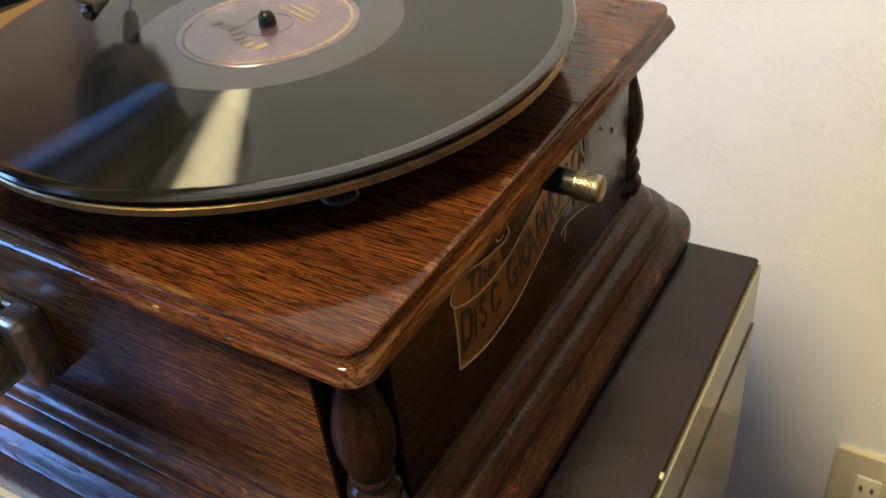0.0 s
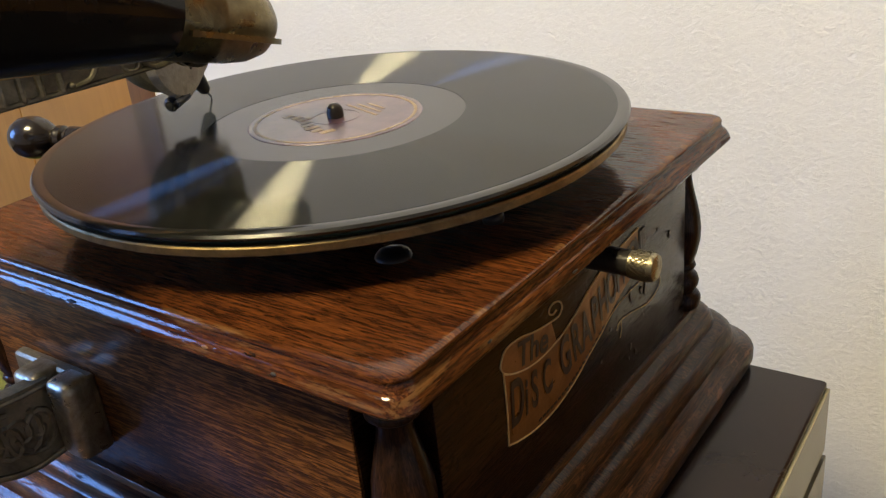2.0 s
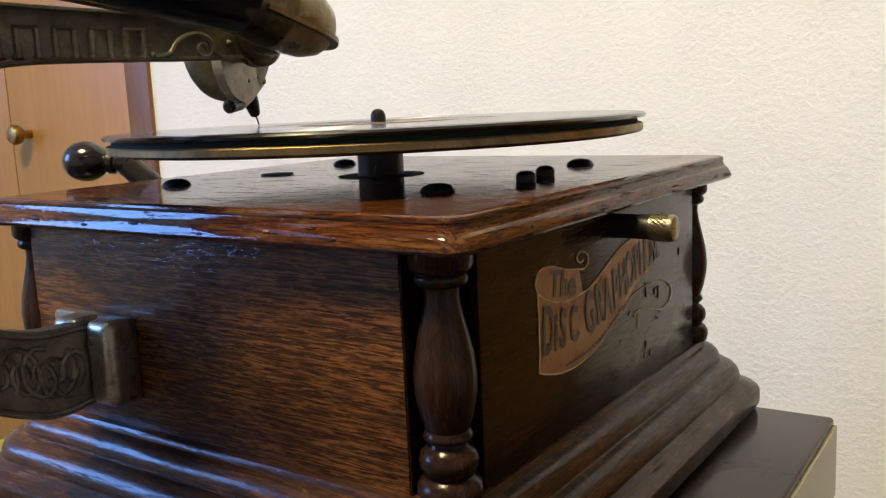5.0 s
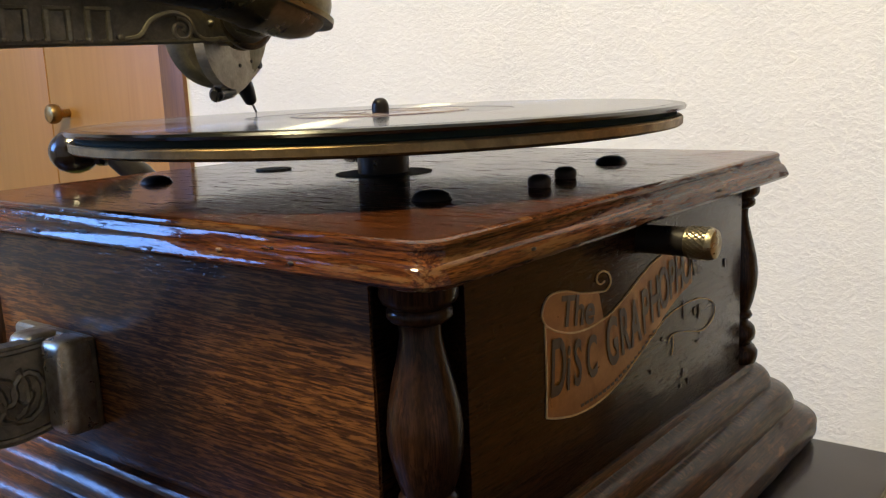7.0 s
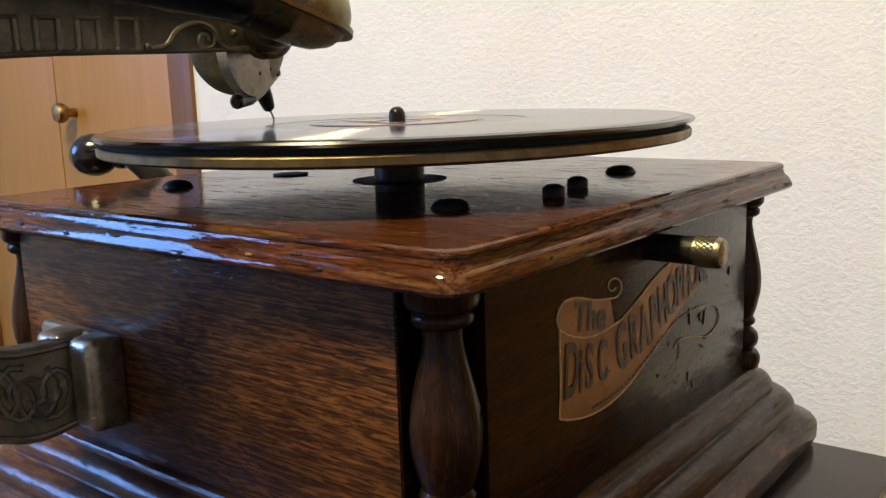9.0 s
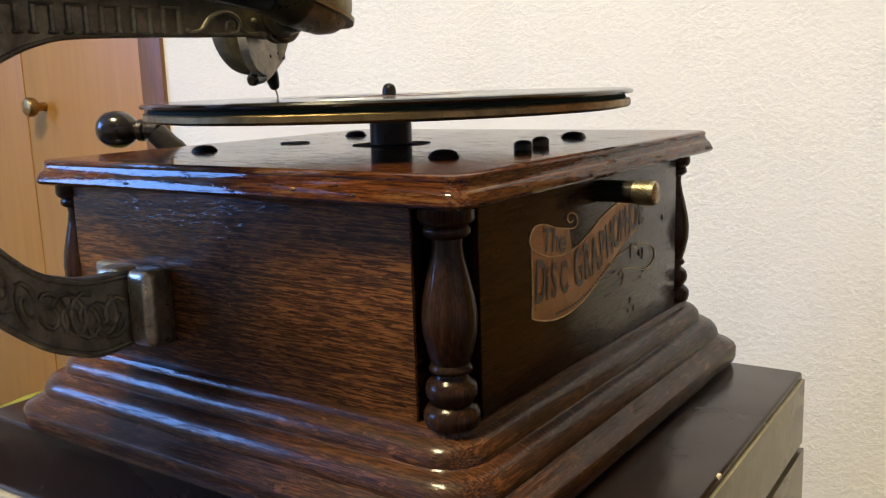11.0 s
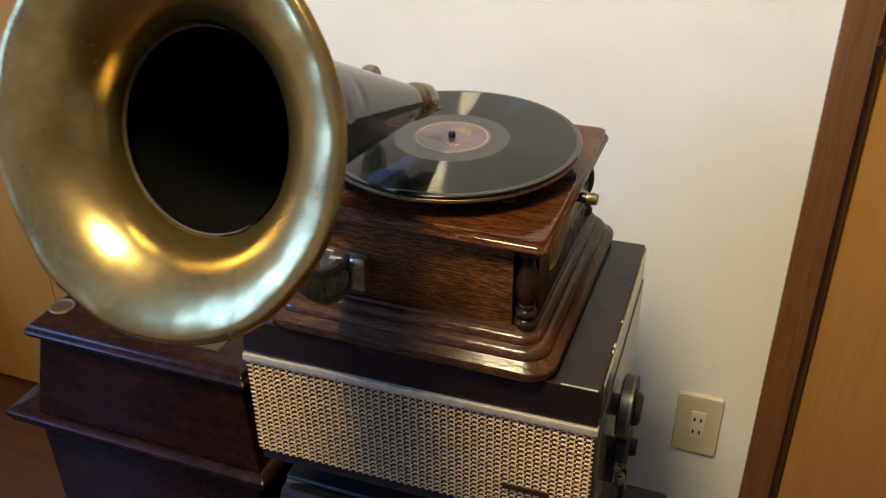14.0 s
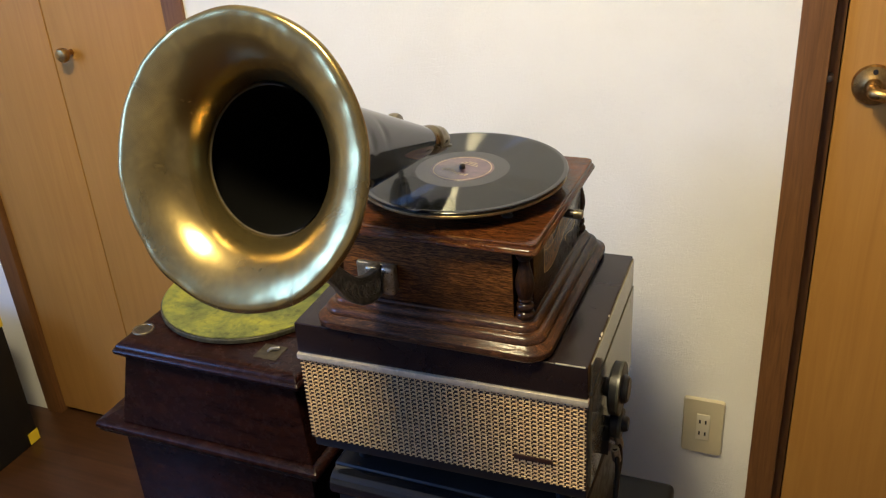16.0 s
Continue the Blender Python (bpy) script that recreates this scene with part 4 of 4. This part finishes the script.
sbox = part("sound_box", lathe([(0, -0.0065), (0.0234, -0.0065), (0.0263, -0.0055), (0.0283, -0.0050), (0.0290, -0.0020), (0.0290, 0.0025), (0.0278, 0.0050), (0.0252, 0.0060), (0.0140, 0.0065), (0, 0.0065)], 56, Matrix.Translation((-0.0755, -0.0237, 0.2050)) @ pose(0, 0, 0, 0, 90, 7)), STEEL_DULL, player, "round grey metal sound box with a steel needle")
SY = SB.to_3x3() @ Vector((0, 1, 0))
SXV = SB.to_3x3() @ Vector((0, 0, 1))
o = Vector((-0.0775, -0.0200, 0))


def plate(points, t0, t1):
    return loft([[o + SY * y + SXV * t + Vector((0, 0, z)) for y, z in points] for t in (t0, t1)])


face = [(-0.0085 + 0.0245 * math.cos(math.pi * k / 20), 0.1990 + 0.0235 * math.sin(math.pi * k / 20)) for k in range(40)]
part("weight_plate", plate(face, 0.0050, 0.0100), IVORY_METAL, sbox, "worn ivory-coloured metal plate")
part("foot_plate", plate([(-0.0190, 0.1840), (-0.0178, 0.1745), (-0.0080, 0.1722), (0.0030, 0.1760), (0.0205, 0.1850), (0.0212, 0.1885), (0.0150, 0.1950)], 0.0045, 0.0085), IVORY_METAL, sbox, "worn ivory-coloured metal foot")
for y, z in ((-0.0030, 0.1860), (0.0080, 0.1880), (-0.0120, 0.1756)):
    part("rivet", lathe([(0.0009, 0), (0.0008, 0.0005), (0, 0.0007)], 10, Matrix.Translation(o + SY * y + SXV * (0.0099 if z > 0.18 else 0.0084) + Vector((0, 0, z))) @ SB.to_quaternion().to_matrix().to_4x4()), CUP_DARK, sbox)
part("plate_screw", lathe([(0.0017, 0), (0.0015, 0.0012), (0, 0.0014)], 12, Matrix.Translation(o + SY * 0.0180 + SXV * 0.0084 + Vector((0, 0, 0.1862))) @ SB.to_quaternion().to_matrix().to_4x4()), BLACK_IRON, sbox)
tip = Vector((-0.0890, 0.0065, 0.1630))
hold = o + SY * 0.009 + SXV * 0.004 + Vector((0, 0, 0.1795))
part("needle_holder", tube([hold, hold.lerp(tip, 0.25), hold.lerp(tip, 0.58), hold.lerp(tip, 0.64)], [0.0040, 0.0040, 0.0030, 0.0012], 16), BLACK_IRON, sbox)
part("thumb_screw", tube([o + SY * -0.006 + SXV * 0.006 + Vector((0, 0, 0.1745)), o + SY * -0.0195 + SXV * 0.006 + Vector((0, 0, 0.1735)), o + SY * -0.0205 + SXV * 0.006 + Vector((0, 0, 0.1732))], [0.0028, 0.0034, 0.0022], 16), BLACK_IRON, sbox)
part("needle", tube([hold.lerp(tip, 0.6), tip + Vector((0.0002, 0, 0.0010)), tip], [0.0006, 0.0005, 0.0001], 8), STEEL, sbox)

# record
record = thing("record", (0, 0, 0.1604), "black shellac record with worn purple label on the turntable", "record")
part("grooved_face", lathe([(0.0572, 0.16300), (0.0700, 0.16304), (0.0900, 0.16304), (0.1216, 0.16305)], 192), GROOVES, record, "finely grooved playing surface")
part("disc", lathe([(0.0036, 0.1628), (0.0572, 0.1629), (0.1208, 0.1628), (0.1216, 0.1630), (0.1245, 0.16305), (0.1262, 0.1627), (0.1270, 0.1618), (0.1264, 0.1608), (0.1240, 0.1605), (0.0036, 0.1605)], 192, close=True), SHELLAC, record)
lab = part("label", lathe([(0.0037, 0.16285), (0.0037, 0.16312), (0.0382, 0.16312), (0.0385, 0.16285)], 72), LABEL_PAPER, record, "worn purple paper label")
part("gold_ring", lathe([(0.0346, 0.16305), (0.0346, 0.16322), (0.0360, 0.16322), (0.0360, 0.16305)], 72, close=True), LABEL_GOLD, lab)
part("pressed_ring", lathe([(0.0103, 0.16305), (0.0103, 0.16325), (0.0109, 0.16325), (0.0109, 0.16305)], 48, close=True), LABEL_PAPER, lab)
bm = bmesh.new()
for i in range(8):
    x = -0.0185 + i * 0.0050
    z = 0.0145 + 0.002 * math.sin(i * 0.9)
    box(bm, x, x + 0.0034, z - (0.0045 if i in (0, 2, 5) else 0.0028), z + 0.002, 0.16310, 0.16325)
for i in range(3):
    w = 0.013 - i * 0.003
    box(bm, -w, w, -0.014 - i * 0.0038, -0.0126 - i * 0.0038, 0.16310, 0.16323)
bmesh.ops.rotate(bm, verts=bm.verts, cent=(0, 0, 0), matrix=Matrix.Rotation(radians(160), 3, "Z"))
part("gold_print", bm, LABEL_GOLD, lab)

# ---- radio under the gramophone ----
radio = thing("radio", (0, 0, -0.19), "vintage table radio with dark top, gilt strip and woven gold grille", "radio")
RX0, RX1, RY0, RY1, RZ = -0.180, 0.1868, -0.1405, 0.1320, 0.0
part("lid", boxed(RX0, RX1, RY0, RY1, -0.0435, RZ, bevel=0.0025, segs=3), RADIO_TOP, radio, "dark brown lacquered top")
part("side_board", boxed(RX1 - 0.0010, RX1 + 0.0015, RY0 + 0.014, RY1 - 0.001, -0.0420, -0.0040), RADIO_SIDE, radio, "olive-beige side panel")
part("side_board", boxed(RX1 - 0.004, RX1 + 0.0025, RY0 + 0.012, RY1 - 0.001, -0.178, -0.0455), RADIO_SIDE, radio, "olive-beige side panel")
part("cabinet", boxed(RX0 + 0.002, RX1 - 0.005, RY0 + 0.008, RY1 - 0.002, -0.182, -0.0440, bevel=0.002), RADIO_TOP, radio)
part("gilt_strip", boxed(RX0 - 0.001, RX1 + 0.001, RY0 - 0.003, RY0 + 0.006, -0.0515, -0.0435, bevel=0.0012), CHROME, radio, "gilt metal strip")
part("edge_strip", boxed(0.150, RX1 - 0.003, RY0 - 0.0003, RY0 + 0.0010, -0.0008, 0.0004), CHROME, radio, "bright worn edge strip")
part("base", boxed(RX0 + 0.002, RX1 - 0.001, RY0 + 0.004, RY1 - 0.004, -0.192, -0.1755, bevel=0.002), BLACK_PLASTIC, radio)
grille = part("grille", boxed(RX0 + 0.001, RX1 - 0.001, RY0 + 0.0005, RY0 + 0.007, -0.176, -0.0515), WEAVE_DARK, radio, "dark backing of the grille")
verts, faces = [], []


def slab(x0, x1, y0, y1, z0, z1):
    b = len(verts)
    verts.extend(((x0, y1, z0), (x1, y1, z0), (x1, y1, z1), (x0, y1, z1), (x0 + 0.0004, y0, z0 + 0.0003), (x1 - 0.0004, y0, z0 + 0.0003), (x1 - 0.0004, y0, z1 - 0.0003), (x0 + 0.0004, y0, z1 - 0.0003)))
    for q in ((4, 5, 6, 7), (0, 1, 5, 4), (1, 2, 6, 5), (2, 3, 7, 6), (3, 0, 4, 7)):
        faces.append(tuple(b + k for k in q))


cols, rows = 46, 21
dx, dz = (RX1 - RX0 - 0.003) / cols, 0.1236 / rows
for i in range(cols):
    x = RX0 + 0.0015 + i * dx
    for j in range(rows):
        z = -0.1754 + j * dz
        j1, j2 = random.uniform(-0.0003, 0.0003), random.uniform(-0.0002, 0.0002)
        # a light dash over the cord, a short one stepped under it, and the upright cord
        slab(x + 0.0002 + j1, x + dx * 0.80 + j1, RY0 - 0.0016, RY0 + 0.001, z + dz * 0.62 + j2, z + dz * 0.88 + j2)
        slab(x + dx * 0.52 + j1, x + dx * 1.04 + j1, RY0 - 0.0010, RY0 + 0.001, z + dz * 0.20 + j2, z + dz * 0.36 + j2)
        slab(x + dx * 0.58 + j1, x + dx * 0.58 + 0.0014 + j1, RY0 - 0.0008, RY0 + 0.001, z + dz * 0.02, z + dz * 0.99)
me = bpy.data.meshes.new("woven_cloth")
me.from_pydata(verts, [], faces)
me.materials.append(WEAVE_GOLD)
tagged(part("woven_cloth", me, None, grille, "woven gold and brown grille cloth"), kind="stuff")
part("badge", boxed(0.099, 0.147, RY0 - 0.0030, RY0 - 0.0010, -0.1430, -0.1370, bevel=0.0008), BADGE_BROWN, radio, "small brown metal badge")
# tuning knobs on the side
for y, z, r, lab_ in ((-0.050, -0.086, 0.033, "large round tuning knob with olive rim"), (-0.046, -0.141, 0.019, "dark round control knob")):
    m = pose(RX1 + 0.005, y, z, 0, 90, 0)
    kn = part("side_knob", lathe([(r * 0.35, -0.004), (r * 0.35, 0.003), (r * 0.90, 0.004), (r, 0.006), (r, 0.016), (r * 0.93, 0.018), (r * 0.55, 0.0185), (r * 0.50, 0.024), (r * 0.42, 0.026), (0, 0.026)], 48, m), BLACK_PLASTIC, radio, lab_)
    part("knob_rim", lathe([(r * 0.985, 0.0145), (r * 1.01, 0.015), (r * 1.01, 0.0175), (r * 0.95, 0.0185), (r * 0.93, 0.0178)], 48, m), KNOB_OLIVE, kn)
part("jack", boxed(RX1, RX1 + 0.012, -0.074, -0.030, -0.172, -0.150, bevel=0.002), BLACK_PLASTIC, radio)
for k in range(3):
    part("jack_pin", tube([(RX1 + 0.010, -0.066 + k * 0.010, -0.155), (RX1 + 0.018, -0.066 + k * 0.010, -0.157)], 0.0018, 10), STEEL, radio)

for i, (y, w) in enumerate(((-0.080, 0.004), (-0.071, 0.006), (-0.028, 0.003))):
    part("paint_chip", boxed(RX1 - 0.0012, RX1 + 0.0004, y, y + w, -0.0016 - 0.0008 * (i % 2), 0.0003, bevel=0.0003), CHIP_PALE, radio, "pale chipped spot on the edge")
radio.rotation_euler = (0, 0, radians(1.4))

# ---- black unit that the radio stands on ----
unit = thing("hifi_unit", (0, 0, FLOOR), "black glossy hi-fi unit under the radio, rounded front edge", "hi-fi unit")
part("cabinet", boxed(-0.165, 0.180, -0.120, 0.115, FLOOR, -0.236, bevel=0.006, segs=3), BLACK_PLASTIC, unit)
part("front_roll", tube([(-0.160, -0.125, -0.258), (0.178, -0.125, -0.258)], 0.020, 24), BLACK_GLOSS, unit, "glossy black rounded front edge")
for x in (-0.13, 0.15):
    for y in (-0.09, 0.10):
        part("spacer_foot", lathe([(0.010, -0.2365), (0.010, -0.196), (0.008, -0.1915), (0, -0.1915)], 20, pose(x, y, 0)), BLACK_PLASTIC, unit)
cable_tops = (((0.205, -0.040, -0.160), (0.209, -0.036, -0.20), (0.203, -0.030, -0.27), (0.208, -0.036, -0.36), (0.200, -0.03, -0.50), (0.205, -0.02, -0.79)), ((0.207, -0.062, -0.165), (0.211, -0.060, -0.20), (0.206, -0.052, -0.29), (0.202, -0.058, -0.38), (0.207, -0.05, -0.55), (0.21, -0.04, -0.79)))
for pts in cable_tops:
    c = thing("cable", pts[-1], "black cable hanging beside the radio down to the floor", "cable", "hanging cables")
    part("cord", tube(smooth_path(pts, 6), 0.0032, 10), BLACK_PLASTIC, c)
    part("plug", tube([pts[0], Vector(pts[0]) + Vector((0.002, 0.006, -0.022))], 0.0055, 12), STEEL, c, "bright metal plug")

side_box = thing("small_case", (0.22, 0.25, FLOOR), "low dark brown case standing by the wall", "case")
part("body", boxed(0.130, 0.249, 0.110, 0.225, FLOOR, -0.452, bevel=0.012, segs=4), BLACK_PLASTIC, side_box)

# ---- second player: mahogany cabinet with felt turntable ----
cab = thing("phonograph_cabinet", (-0.42, 0.12, FLOOR), "dark mahogany phonograph cabinet with moulded edges beside the radio", "cabinet")


def slab_loft(x0, x1, y0, y1, prof, r=0.004):
    cx, cy, hx, hy = (x0 + x1) / 2, (y0 + y1) / 2, (x1 - x0) / 2, (y1 - y0) / 2
    return loft([rounded_square(hx + o, hy + o, max(0.001, r + o * 0.5), z, cx, cy, 5) for o, z in prof])


part("top", slab_loft(-0.565, -0.236, -0.075, 0.310, [(-0.020, -0.176), (-0.012, -0.1755), (-0.008, -0.1735), (-0.007, -0.1705), (-0.003, -0.1685), (0.0, -0.1650), (0.0005, -0.1610), (-0.002, -0.1580), (-0.004, -0.1570), (-0.005, -0.1540), (-0.008, -0.1510), (-0.014, -0.1490), (-0.020, -0.1485)]), MAHOGANY, cab, "moulded mahogany top", angle=28)
part("upper_body", loft([rounded_square(0.174 - 0.023 * k, 0.190 - 0.010 * k, 0.002, -0.300 + 0.1245 * k, -0.409 + 0.007 * k, 0.118, 3) for k in (0, 1)]), MAHOGANY, cab, "flared mahogany case of the deck")
part("waist_moulding", slab_loft(-0.634, -0.224, -0.082, 0.318, [(-0.016, -0.326), (-0.004, -0.3255), (-0.002, -0.323), (-0.003, -0.3205), (0.0, -0.318), (0.002, -0.3135), (0.001, -0.3090), (-0.003, -0.3055), (-0.010, -0.3035), (-0.016, -0.3015), (-0.022, -0.2980), (-0.030, -0.2965)]), MAHOGANY, cab, "moulded mahogany waist", angle=28)
part("lower_body", boxed(-0.600, -0.250, -0.058, 0.300, FLOOR, -0.3255, bevel=0.002), MAHOGANY, cab)
part("base_moulding", slab_loft(-0.634, -0.224, -0.082, 0.318, [(0.0, FLOOR), (0.0, FLOOR + 0.05), (-0.008, FLOOR + 0.06), (-0.022, FLOOR + 0.064)]), MAHOGANY, cab, angle=28)
FC = (-0.428, 0.118)
plat = part("platter", lathe([(0, -0.1470), (0.1475, -0.1470), (0.1490, -0.1460), (0.1490, -0.1400), (0.1480, -0.1388), (0, -0.1388)], 96, pose(*FC, 0)), RIM_OLD, cab, "old grey metal platter")
bm = lathe([(0.1445, -0.1390), (0.1462, -0.1380), (0.1455, -0.1366), (0.1420, -0.1358), (0.11, -0.1356), (0.07, -0.1356), (0.03, -0.1356), (0, -0.1356)], 120, pose(*FC, 0))
for v in bm.verts:
    v.co.z += 0.0010 * noise.noise(v.co * 60) * (v.co.z > -0.1375)
part("felt", bm, FELT, plat, "faded green and yellow felt, moth-eaten")
part("spindle", lathe([(0.0034, -0.136), (0.0034, -0.128), (0.0022, -0.1265), (0, -0.126)], 16, pose(*FC, 0)), STEEL, plat)
part("turn_post", lathe([(0.02, -0.1486), (0.02, -0.1468)], 16, pose(*FC, 0)), BLACK_IRON, cab)
part("needle_cup", lathe([(0.0130, -0.1486), (0.0140, -0.1470), (0.0165, -0.1466), (0.0172, -0.1474), (0.0174, -0.1486)], 36, pose(-0.541, -0.024, 0)), BRIGHT_BRASS, cab, "brass ring of a needle cup")
part("cup_floor", lathe([(0.0132, -0.1482), (0, -0.1482)], 24, pose(-0.541, -0.024, 0)), CUP_DARK, cab)
part("plate", boxed(-0.330, -0.292, -0.040, -0.004, -0.1486, -0.1474, bevel=0.0006), CUP_DARK, cab, "small tarnished metal plate")
part("plate_lever", tube([(-0.315, -0.022, -0.1475), (-0.312, -0.020, -0.1440), (-0.300, -0.014, -0.1435)], 0.0025, 10), STEEL, cab)

# ---- black case with yellow corners by the closet ----
case = thing("speaker_box", (-1.45, 0.30, FLOOR), "black box with yellow tape on its corners, on the floor", "box")
part("body", boxed(-1.62, -1.291, 0.10, 0.300, FLOOR, -0.436, bevel=0.003), BLACK_PLASTIC, case)
for z0 in (FLOOR + 0.004, -0.470):
    part("corner_tape", boxed(-1.318, -1.2895, 0.272, 0.3015, z0, z0 + 0.030), YELLOW_TAPE, case, "yellow corner tape")
